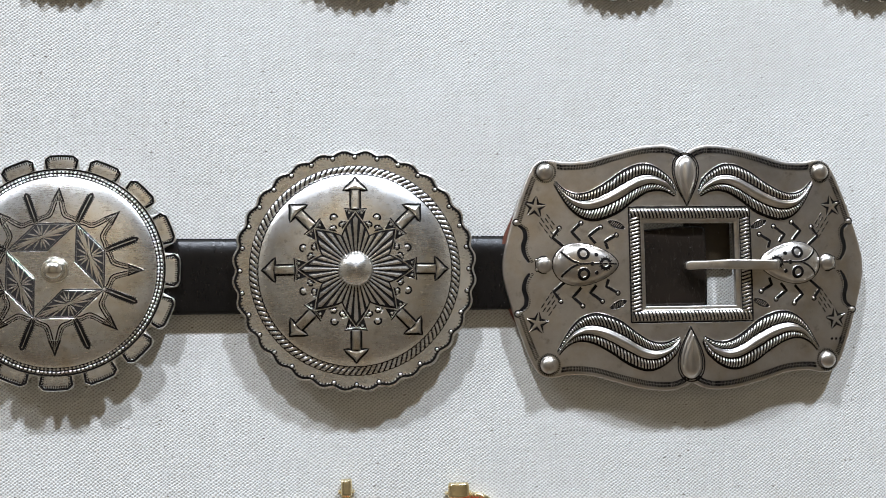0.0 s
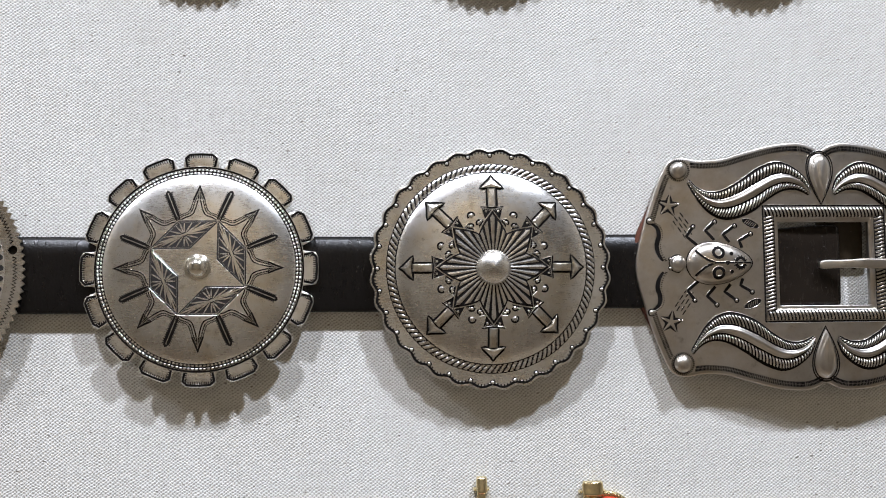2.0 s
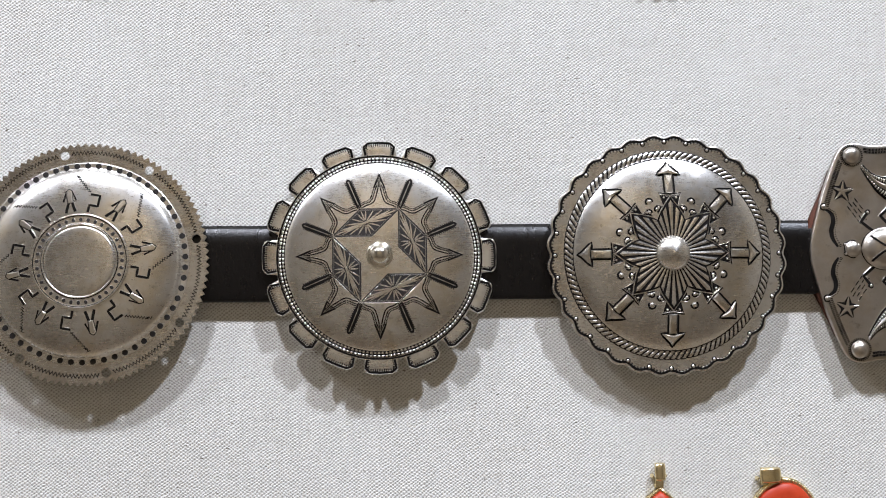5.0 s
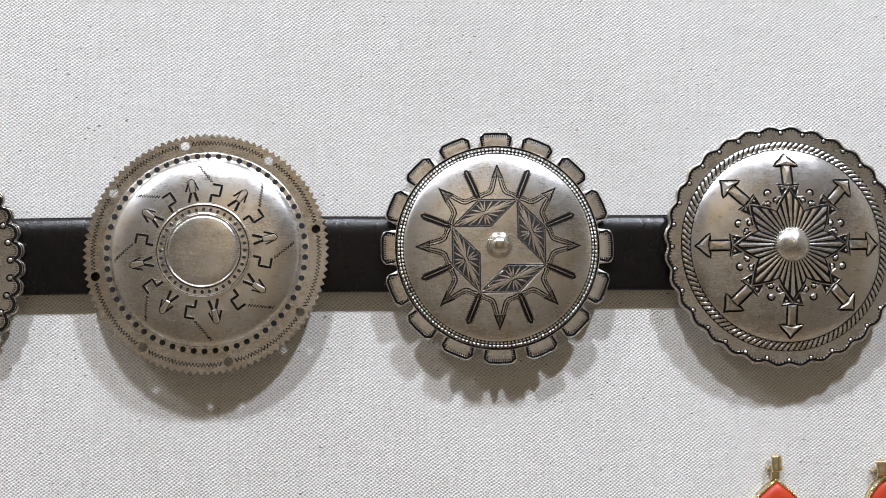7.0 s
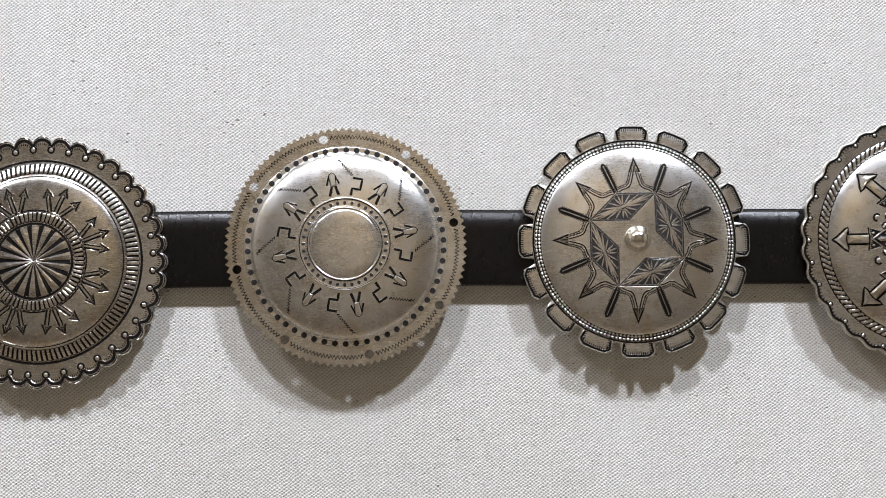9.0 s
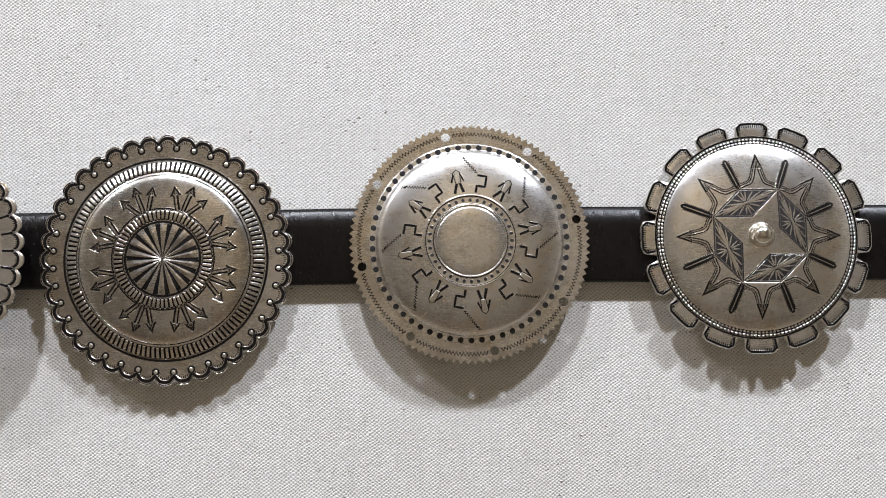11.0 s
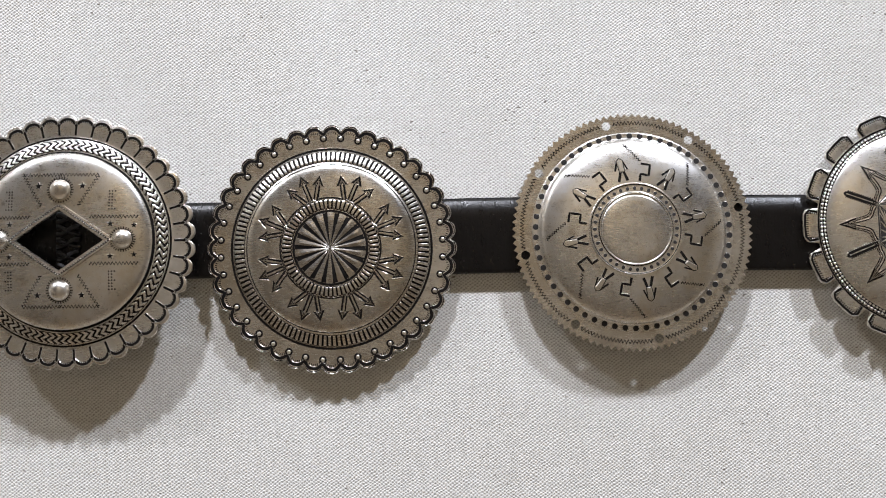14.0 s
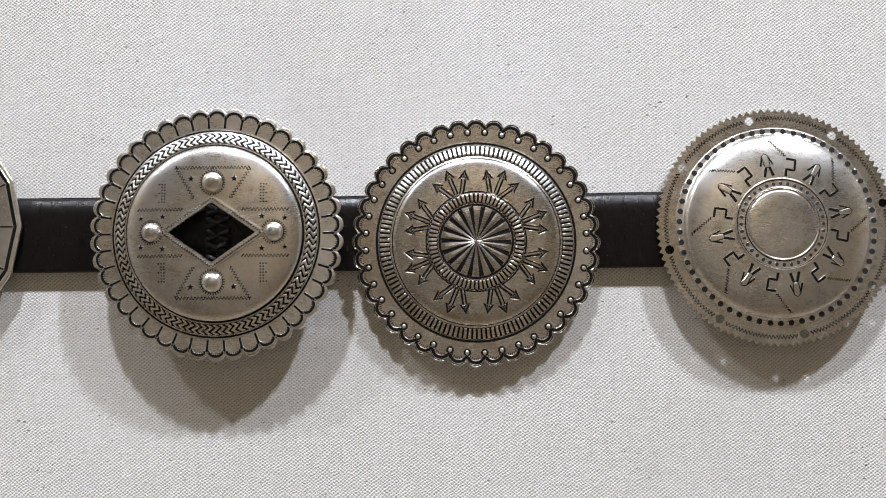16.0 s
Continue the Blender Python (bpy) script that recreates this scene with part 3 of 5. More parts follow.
# concho with sixteen squared tabs and a pinwheel star
def tab_concho():
    R = 40.7
    prof = dome_profile(0.815 * R, 4.6, 0.66)
    surf = round_surface(prof)

    def edge(t):
        u = abs(((t - math.pi / 2) / (math.pi / 8) + 0.5) % 1.0 - 0.5) * 2
        top = R * (1.0 - 0.02 * max(0.0, (u - 0.42) / 0.3)) if u < 0.72 else 0
        if u < 0.72:
            return top / max(math.cos((u * math.pi / 16) * 0.8), 0.9) * 0.998
        k = min(1.0, (u - 0.72) / 0.16)
        return R * (0.98 - 0.105 * k)
    ob = concho("tabbed_concho", on_panel(-101.6, 5.3, -0.4, 2.8), "round domed silver concho with squared tabs and a pinwheel star",
                plate_mesh("tab_plate", edge, prof, 16 * 36, 0.94), "domed silver plate cut into sixteen tabs")
    part("bead_border", band_mesh("bead_border", 0.797 * R, 0.865 * R, prof, 1600, 12, bead_relief(160)), ob, "beaded border with blackened gaps")
    s = Shape(surf)
    w1, w0 = 5.3, 4.7
    line = [(0.872 * R, -w0), (0.945 * R, -w1), (0.978 * R, -w1 * 0.72), (0.982 * R, 0), (0.978 * R, w1 * 0.72), (0.945 * R, w1), (0.872 * R, w0)]
    s.groove(line, 0.32, 0.16)
    for (x0, y0), (x1, y1) in zip(line, line[1:]):
        n = max(1, int(math.hypot(x1 - x0, y1 - y0) / 0.75))
        for k in range(n):
            x, y = x0 + (x1 - x0) * (k + 0.5) / n, y0 + (y1 - y0) * (k + 0.5) / n
            q = (x - 1.2 * (1 if x > 0.95 * R else 0.2), y * (0.80 if abs(y) > 4.4 else 1.0))
            s.ribbon([(x, y), q], 0.16, TICK)
    repeat("tab_line", s.mesh("tab_line"), ob, 16, 90, "blackened toothed outline on a tab")
    V = [polar(0.425 * R, 67.5 + 45 * k) for k in range(8)]
    s = Shape(surf)
    s.groove(V, 0.24, 0.08, True)
    s.groove([polar(0.867 * R, 2.5 * k) for k in range(144)], 0.26, 0.08, True, 9)
    part("octagon_line", s.mesh("octagon_line"), ob, "struck lines round the pinwheel star and the beaded border")
    # one dark lozenge of the pinwheel
    s = Shape(surf)
    a, b, c = V[0], V[1], V[2]
    d = (a[0] + c[0] - b[0], a[1] + c[1] - b[1])
    quad = [a, b, c, d]
    g = lambda u, v: (b[0] + (a[0] - b[0]) * u + (c[0] - b[0]) * v, b[1] + (a[1] - b[1]) * u + (c[1] - b[1]) * v)
    n = 8
    ids = [[s.vert(*g(0.02 + 0.96 * i / n, 0.02 + 0.96 * j / n), 0.05) for j in range(n + 1)] for i in range(n + 1)]
    for i in range(n):
        for j in range(n):
            s.f.append((ids[i][j], ids[i][j + 1], ids[i + 1][j + 1], ids[i + 1][j]))
            s.i.append(1)
    s.groove(quad, 0.2, 0.22, True)
    fan = ((0.05, 0.80), (0.05, 0.60), (0.06, 0.38), (0.07, 0.19), (0.07, 0.07), (0.19, 0.07), (0.38, 0.06), (0.60, 0.05), (0.80, 0.05))
    for q in fan + tuple((1 - u, 1 - v) for u, v in fan):
        p = tuple(0.5 + (c - 0.5) * 0.2 for c in q)
        s.ribbon(dense([g(*p), g(*q)], 0.7), lambda k: 0.05 + 0.22 * math.sin(math.pi * min(1.0, 0.1 + 0.85 * k)) ** 0.8, ((-1, 0.06, 0), (-0.7, 0.16, 0), (0.7, 0.16, 0), (1, 0.06, 0)))
    s.ribbon(dense([g(0.95, 0.05), g(0.05, 0.95)], 0.8), lambda k: 0.12 + 0.30 * math.sin(math.pi * k) ** 0.6, ((-1, 0.06, 0), (-0.8, 0.22, 0), (0.8, 0.22, 0), (1, 0.06, 0)))
    repeat("lozenge", s.mesh("lozenge", mats=(silver, tarnish)), ob, 4, 0, "blackened lozenge with raised rays")
    # long feather bars from the corners
    s = Shape(surf)
    a, b = 0.425 * R, 0.70 * R
    s.groove([(a, -0.25), (a + 4, -0.62), (b - 1.4, -0.62), (b - 0.3, -0.3), (b, 0), (b - 0.3, 0.3), (b - 1.4, 0.62), (a + 4, 0.62), (a, 0.25)], 0.4, 0.1)
    for k in range(12):
        x = a + 2 + (b - a - 3) * k / 11
        s.ribbon([(x, -0.5), (x + 0.4, -1.45)], 0.17, TICK)
        s.ribbon([(x, 0.5), (x + 0.4, 1.45)], 0.17, TICK)
    repeat("feather_bar", s.mesh("feather_bar"), ob, 8, 67.5, "struck feather bar")
    # arrowheads on curved cusps between the bars
    s = Shape(surf)
    for sign in (-1, 1):
        p = polar(0.425 * R, 22.5 * sign)
        cusp = curve([p, (0.405 * R + 0.7, sign * 0.115 * R), (0.46 * R, sign * 0.045 * R), (0.585 * R, sign * 0.008 * R)], 6)
        s.groove(cusp, 0.18, 0.08)
        for x, y in dense(cusp, 0.75):
            s.pit(x + 0.55, y + sign * 0.75, 0.25, n=5, lip=0.02)
            s.pit(x + 1.0, y + sign * 1.25, 0.24, n=5, lip=0.02)
    x0, x1, h = 0.575 * R, 0.715 * R, 0.055 * R
    s.stamp([(x0, -h), (x1, 0), (x0, h), (x0 + 0.3, 0)])
    for k in (-2, -1, 0, 1, 2):
        s.ridge([(x0 + 0.4, k * h * 0.30), (x1 - 1.6 - abs(k) * 0.9, k * h * 0.12)], 0.085, 0.13)
    repeat("arrowhead", s.mesh("arrowhead"), ob, 8, 0, "stamped arrowhead on a dotted cusp")
    part("boss", boss_mesh("tab_boss", 3.6, 3.6, prof(0), 1.0, (warm_silver, oxide)), ob, "tall polished silver button on a collar")
    return ob


# concho with punched dots, stepped marks and a saw-toothed rim with eight holes
def dotted_concho():
    R = 41.7
    prof = dome_profile(0.775 * R, 6.3, 0.40)
    surf = round_surface(prof)
    ob = thing("dotted_concho", on_panel(-201.6, 5.4, -1.5, 3.7), "round high-domed silver concho with punched dots and a saw-toothed rim", "concho", GROUP)
    # rim sheet with real holes
    bm = bmesh.new()

    def loop(pts):
        vs = [bm.verts.new((x * MM, y * MM, 0)) for x, y in pts]
        return [bm.edges.new((vs[k], vs[(k + 1) % len(vs)])) for k in range(len(vs))]
    edges = loop([polar(R * (1.0 if k % 2 else 0.968), 360 * k / 208) for k in range(208)])
    edges += loop([polar(0.80 * R, 360 * k / 144) for k in range(144)])
    for k in range(8):
        cx, cy = polar(0.912 * R, 12 + 45 * k)
        edges += loop([(cx + 1.55 * math.cos(2 * math.pi * j / 18), cy + 1.55 * math.sin(2 * math.pi * j / 18)) for j in range(18)])
    bmesh.ops.triangle_fill(bm, use_beauty=True, edges=edges, normal=(0, 0, 1))
    got = bmesh.ops.extrude_face_region(bm, geom=bm.faces[:])
    bmesh.ops.translate(bm, verts=[v for v in got["geom"] if isinstance(v, bmesh.types.BMVert)], vec=(0, 0, -0.8 * MM))
    bmesh.ops.recalc_face_normals(bm, faces=bm.faces[:])
    me = bpy.data.meshes.new("saw_rim")
    bm.to_mesh(me)
    bm.free()
    for m in SILVERED:
        me.materials.append(m)
    part("rim", me, ob, "flat saw-toothed rim with eight drilled holes")
    n = 192
    rows = [[polar(0.835 * R, 360 * k / n) + (-0.7,) for k in range(n)], [polar(0.835 * R, 360 * k / n) + (0.25,) for k in range(n)]]
    for k in range(44):
        r = 0.825 * R * (1 - (k / 44) ** 1.25)
        lip = 0.25 * ease(0.70 * R, 0.775 * R, r)
        rows.append([polar(r, 360 * j / n) + (prof(r) + lip,) for j in range(n)])
    verts, faces = rings_mesh(rows)
    part("dome", mesh_of("dotted_dome", verts, faces, SILVERED), ob, "high smooth dome")
    s = Shape(surf)
    pts = [polar(0.915 * R + (0.75 if k % 2 else -0.5), 360 * k / 400) for k in range(400)]
    s.ribbon([p for p in pts[:50] if 3.2 < math.degrees(math.atan2(p[1], p[0])) < 41.8], 0.25, TICK)
    repeat("zigzag_line", s.mesh("zigzag_line"), ob, 8, 12, "blackened zigzag line on the rim")
    lifted = lambda x, y: 0.25
    s = Shape(lifted)
    s.pit(0.806 * R, 0, 0.84, n=14, lip=0.08)
    s.groove([(0.806 * R + 0.9 * math.cos(a), 0.9 * math.sin(a)) for a in (2 * math.pi * k / 12 for k in range(12))], 0.10, 0.02, True, 9)
    repeat("punched_dot", s.mesh("punched_dot", mats=(silver, tarnish)), ob, 58, 3, "")
    def collar(t, v):
        rim = 0.45 * (math.exp(-((v - 0.08) / 0.10) ** 2) + math.exp(-((v - 0.92) / 0.10) ** 2))
        return 0.25 + rim * 0.8, 0.14 < v < 0.24 or 0.76 < v < 0.86 or v < 0.03 or v > 0.97
    part("inner_ring", band_mesh("inner_ring", 0.285 * R, 0.385 * R, prof, 256, 14, collar), ob, "raised double ring")
    s = Shape(lambda x, y: surf(x, y) + 0.3)
    s.pit(0.335 * R, 0, 0.5, 1.2, n=9, lip=0.03)
    repeat("ring_dot", s.mesh("ring_dot", mats=(silver, tarnish)), ob, 36, 0)
    n, rows = 96, []
    for r, z in ((0.285, 0.1), (0.28, 0.45), (0.265, 0.62), (0.2, 0.66), (0.1, 0.68), (0.03, 0.69)):
        rows.append([polar(r * R, 360 * k / n) + (prof(r * R) + z,) for k in range(n)])
    verts, faces = rings_mesh(rows)
    part("centre_disc", mesh_of("centre_disc", verts, faces, SILVERED), ob, "plain raised silver disc")
    # stepped key mark, forked mark and wandering zigzag; drawn pointing along +x
    s = Shape(surf)
    s.groove([(0.40 * R, 0.9), (0.46 * R, 0.9), (0.46 * R, -1.9), (0.55 * R, -1.9), (0.55 * R, 1.3)], 0.33, 0.08)
    s.zigzag([(0.57 * R, 1.7), (0.68 * R, 7.0)], 0.95, 0.38, 0.25)
    s.zigzag([(0.68 * R, 7.0), (0.715 * R, 9.4)], 0.95, 0.38, 0.25)
    repeat("step_mark", s.mesh("step_mark"), ob, 8, 80, "struck stepped mark with a zigzag tail")
    s = Shape(surf)
    s.raised([(0.485 * R, -0.75), (0.58 * R, -1.0), (0.60 * R, 0), (0.58 * R, 1.0), (0.485 * R, 0.75)], 0.35, 0.3, 0.22)
    s.groove([(0.49 * R, 0.5), (0.405 * R, 1.9)], 0.36, 0.08)
    s.groove([(0.49 * R, -0.5), (0.405 * R, -1.2)], 0.36, 0.08)
    s.groove([(0.575 * R, 1.0), (0.50 * R, 2.3)], 0.28, 0.1)
    s.groove([(0.575 * R, -1.0), (0.50 * R, -2.0)], 0.22, 0.1)
    repeat("fork_mark", s.mesh("fork_mark"), ob, 8, 101, "small struck forked mark")
    return ob


# concho with a fluted wheel, eight sheaves of arrows and a scalloped rim
def wheel_concho():
    R = 43.35
    prof = dome_profile(0.675 * R, 3.2, 0.42, 0.68 * R, 0.80 * R, 1.6)
    surf = round_surface(prof)
    edge = scallop(R, 40, 0.05, 94)
    ob = concho("wheel_concho", on_panel(-305.8, 5.2, -6.15, 0.3), "scalloped silver concho with a fluted wheel and sheaves of arrows",
                plate_mesh("wheel_plate", edge, prof, 40 * 14), "domed silver plate with a scalloped rim")
    s = Shape(surf)
    for off, w in ((1.5, 0.44), (0.5, 0.13)):
        s.groove([((edge(t) - off) * math.cos(t), (edge(t) - off) * math.sin(t)) for t in (2 * math.pi * k / 560 for k in range(560))], w, 0.15, True, 9)
    part("rim_line", s.mesh("wheel_rim_line"), ob, "blackened scalloped rim line")
    s = Shape(surf)
    x = 0.892 * R
    s.knob(x - 0.2, 0, 0.72, 0.25, 14, 0.62, 4)
    for k in range(-3, 4):
        x, y = polar(0.945 * R - 0.028 * R * abs(k / 3.5) ** 2, 4.5 + k * 1.0)
        s.ribbon([(x, y), (x - 0.75, y - 0.06 * k)], 0.14, TICK)
    repeat("rim_ring", s.mesh("rim_ring"), ob, 40, 94, "small ring stamp")
    part("tick_band", band_mesh("tick_band", 0.685 * R, 0.785 * R, prof, 1736, 14, tick_relief(124, 0.4, 0.40)), ob, "band of upright blackened ticks")
    part("wheel_rim", band_mesh("wheel_rim", 0.30 * R, 0.392 * R, prof, 1440, 8, tick_relief(66, 0.5, 0.42)), ob, "ticked ring round the wheel")

    def spoke(t, v):
        ph = (18 * t / (2 * math.pi)) % 1.0
        side = min(1.0, 4 * (1 - v))
        return 0.15 + 0.6 * (1 - abs(2 * ph - 1)) * (0.15 + 0.85 * v) * side, ph > 0.72 or ph < 0.12 or v > 0.96
    part("wheel", band_mesh("wheel", 0.2, 0.285 * R, prof, 1080, 8, spoke, smooth=False), ob, "fluted wheel with blackened hollows")
    s = Shape(surf)
    s.groove([polar(0.29 * R, 3.75 * k) for k in range(96)], 0.35, 0.1, True, 9)
    s.groove([polar(0.397 * R, 3.75 * k) for k in range(96)], 0.2, 0.1, True, 9)
    s.groove([polar(0.672 * R, 2.5 * k) for k in range(144)], 0.22, 0.08, True, 9)
    s.groove([polar(0.797 * R, 2.5 * k) for k in range(144)], 0.32, 0.10, True, 9)
    part("ring_line", s.mesh("ring_line"), ob, "struck ring lines")
    for turn, y0 in ((-31, -1.7), (0, 0), (31, 1.7)):
        s = Shape(surf)
        c, d = math.cos(radians(turn)), math.sin(radians(turn))
        at = lambda u, v: (0.40 * R - abs(y0) * 0.22 + u * c - v * d, y0 + u * d + v * c)
        ln = 5.6 if turn else 6.4
        s.stamp([at(0, -0.85), at(ln, -0.9), at(ln, 0.9), at(0, 0.85)], 0.1)
        s.ridge([at(0.2, 0.1), at(ln - 0.1, 0.1)], 0.34, 0.22)
        s.stamp([at(ln - 0.5, -2.0), at(ln + 3.1, 0), at(ln - 0.5, 2.0), at(ln, 0)], 0.1)
        for q in (-0.85, 0.0, 0.85):
            s.ridge([at(ln + 0.05, q), at(ln + 1.9 - abs(q) * 0.9, q * 0.3)], 0.11, 0.14)
        repeat("arrow", s.mesh("sheaf_arrow"), ob, 8, 22.5, "small blackened arrow")
    return ob


# concho with an open diamond showing the laced strap
def diamond_concho():
    R = 43.5
    prof = dome_profile(0.69 * R, 4.6, 0.36, 0.70 * R, 0.84 * R, 1.8)
    surf = round_surface(prof)
    edge = scallop(R, 42, 0.045, 90 + 360 / 84)
    ob = thing("diamond_concho", on_panel(-394.6, 12.6, -3.0, 0.6), "petalled silver concho with an open diamond and four round buttons", "concho", GROUP)
    n = 42 * 14
    A, B = 0.348 * R, 0.238 * R
    hole = lambda t: 1.0 / (abs(math.cos(t)) / A + abs(math.sin(t)) / B)
    th = [2 * math.pi * k / n for k in range(n)]
    rad = lambda f, z: [(f(t) * math.cos(t), f(t) * math.sin(t), z) for t in th]
    rows = [rad(lambda t: edge(t) * 0.98, -1.0), rad(edge, -0.9), rad(edge, -0.45), rad(lambda t: edge(t) - 0.1, -0.12), rad(lambda t: edge(t) - 0.35, 0.0)]
    for r in [0.92 * R, 0.88 * R] + [R * (0.85 - 0.012 * k) for k in range(22)]:
        rows.append(rad(lambda t: r, prof(r)))
    r0 = R * (0.85 - 0.012 * 21)
    for k in range(1, 9):
        f = lambda t: r0 + (hole(t) - r0) * k / 8
        rows.append([(f(t) * math.cos(t), f(t) * math.sin(t), prof(f(t))) for t in th])
    rows.append([(hole(t) * math.cos(t), hole(t) * math.sin(t), prof(hole(t)) - 1.0) for t in th])
    rows.append([((hole(t) + 1) * math.cos(t), (hole(t) + 1) * math.sin(t), prof(hole(t)) - 1.2) for t in th])
    verts, faces = rings_mesh(rows, cap_last=False)
    part("plate", mesh_of("diamond_plate", verts, faces, SILVERED), ob, "domed silver plate with a petalled rim and diamond opening")
    # unseen patch behind the lower dome, added to block light through the diamond
    edge_line = [(25.0 * math.copysign(abs(math.cos(a)) ** 0.4, math.cos(a)), -21.5 + 9.5 * math.copysign(abs(math.sin(a)) ** 0.4, math.sin(a))) for a in (2 * math.pi * k / 40 for k in range(40))]
    rows = [[(x * g, -21.5 + (y + 21.5) * g, z) for x, y in edge_line] for g, z in ((0.97, -1.6), (1.0, -1.3), (1.0, -0.5), (0.97, -0.2))]
    verts, faces = rings_mesh(rows, cap_last=True, cap_first=True)
    part("backing", mesh_of("light_block", verts, faces, (leather,)), ob, "unseen black patch blocking light behind the dome")
    s = Shape(surf)
    p0 = 360 / 84
    s.groove([(0.835 * R, 0), (0.945 * R, 0)], 0.3, 0.12)
    arch = [((edge(radians(90 + p0 + a)) - 1.75) * math.cos(radians(a)), (edge(radians(90 + p0 + a)) - 1.75) * math.sin(radians(a))) for a in (p0 * 2 * k / 16 for k in range(17))]
    s.groove(arch, 0.36, 0.14)
    for k in range(9):
        a = radians(p0 * 2 * (k + 0.5) / 9)
        e = edge(radians(90 + p0) + a) - 2.1
        s.ribbon([(e * math.cos(a), e * math.sin(a)), ((e - 0.55) * math.cos(a), (e - 0.55) * math.sin(a))], 0.13, TICK)
    repeat("petal", s.mesh("petal"), ob, 42, 90 + p0, "blackened petal outline")
    part("chevron_band", band_mesh("chevron_band", 0.705 * R, 0.80 * R, prof, 1440, 14, chevron_relief(92, 1.5, 0.35, 0.46)), ob, "braided band of blackened chevrons")
    s = Shape(surf)
    for q in (0.812, 0.692):
        s.groove([polar(q * R, 2.5 * k) for k in range(144)], 0.26, 0.12, True, 9)
    part("band_line", s.mesh("band_line"), ob, "struck lines along the chevron band")
    # diamond frame: raised moulding with a beaded groove
    s = Shape(surf)
    corner = lambda g: [(A + g, 0), (0, B + g * 0.75), (-A - g, 0), (0, -B - g * 0.75)]
    s.ribbon(dense(corner(1.3), 0.9, True), 1.15, ((-1, 0.0, 0), (-0.9, 0.9, 0), (-0.45, 0.95, 1), (0.1, 0.95, 0), (0.8, 0.9, 0), (1.0, 0.0, 0)), True)
    part("diamond_frame", s.mesh("diamond_frame"), ob, "raised diamond-shaped frame")
    s = Shape(lambda x, y: surf(x, y) + 0.95)
    for x, y in dense(corner(1.55), 0.95, True):
        s.knob(x, y, 0.3, 0.3, 6, 0, 2)
    part("bead_line", s.mesh("bead_line", True), ob, "line of tiny beads round the diamond")
    for x, y, r in ((0, 16.9, 3.5), (-20.6, 0.2, 3.3), (20.6, 0.2, 3.3), (0, -16.6, 3.5)):
        s = Shape(surf)
        s.knob(x, y, r, 2.6, 28, 0.25, 8)
        button = part("button", s.mesh("button", True), ob, "polished half-round silver button")
        s = Shape(surf)
        for k in range(30):
            a = 2 * math.pi * k / 30
            s.ribbon([(x + (r + 0.2) * math.cos(a), y + (r + 0.2) * math.sin(a)), (x + (r + 0.95) * math.cos(a), y + (r + 0.95) * math.sin(a))], 0.17, TICK)
        part("tick_ring", s.mesh("tick_ring"), button, "ring of struck ticks")
    star = lambda x, y, r: [(x + (r if k % 2 == 0 else r * 0.4) * math.sin(math.pi * k / 5), y + (r if k % 2 == 0 else r * 0.4) * math.cos(math.pi * k / 5)) for k in range(10)]
    for sx in (-1, 1):
        for sy in (-1, 1):
            for x, y, r in ((7.3, 18.2, 1.15), (16.7, 5.4, 1.05), (24.3, 4.9, 0.95)):
                s = Shape(surf)
                s.stamp(star(sx * x, sy * y, r * 1.15)[::-1], 0.02)
                part("star_stamp", s.mesh("star_stamp"), ob, "tiny struck star")
            s = Shape(surf)
            for line in ([(0, sy * 22), (sx * 12.6, sy * 22)], [(sx * 12.6, sy * 22), (sx * 6.2, sy * 11.6)], [(sx * 10, sy * 7.8), (sx * 25.5, sy * 7.8)]):
                s.zigzag(line, 1.15, 0.52, 0.24)
            part("zigzag_line", s.mesh("diamond_zigzag"), ob, "struck zigzag line")
            s = Shape(surf)
            for k in range(7):
                for j in range(2 + (k % 3 == 0)):
                    s.pit(sx * (16.2 + j * 0.95), sy * (10.4 + k * 1.0), 0.27, n=6, lip=0.05)
            part("dotted_bar", s.mesh("dotted_bar"), ob, "short bar of fine punched dots")
    return ob


# concho with a many-sided rim, only its edge in sight
def faceted_concho():
    R = 42.0
    prof = dome_profile(0.74 * R, 4.0, 0.42)
    surf = round_surface(prof)
    n = 16

    def edge(t):
        u = ((t / (2 * math.pi) * n) % 1.0 - 0.5) * 2 * math.pi / n
        return R * math.cos(math.pi / n) / math.cos(u)
    ob = concho("faceted_concho", on_panel(-506.6, 6.0, 0.4, 0.6), "round silver concho with a many-sided rim divided by struck lines",
                plate_mesh("faceted_plate", edge, prof, n * 16), "domed silver plate with a sixteen-sided rim")
    s = Shape(surf)
    s.groove([((edge(t) - 2.2) * math.cos(t), (edge(t) - 2.2) * math.sin(t)) for t in (2 * math.pi * k / 128 for k in range(128))], 0.5, 0.3, True, 9)
    part("rim_line", s.mesh("faceted_rim_line"), ob, "deep blackened rim line")
    s = Shape(surf)
    s.groove([(0.76 * R, 0), (R - 2.3, 0)], 0.22, 0.1)
    repeat("divider", s.mesh("divider"), ob, n, 0, "struck dividing line")
    return ob


arrow_concho()
recolour(tab_concho(), mid_silver)
for piece in dotted_concho().children:
    if piece.name.startswith("rim"):
        piece.data.materials[0] = dark_silver
recolour(wheel_concho(), dark_silver)
diamond_concho()
faceted_concho()


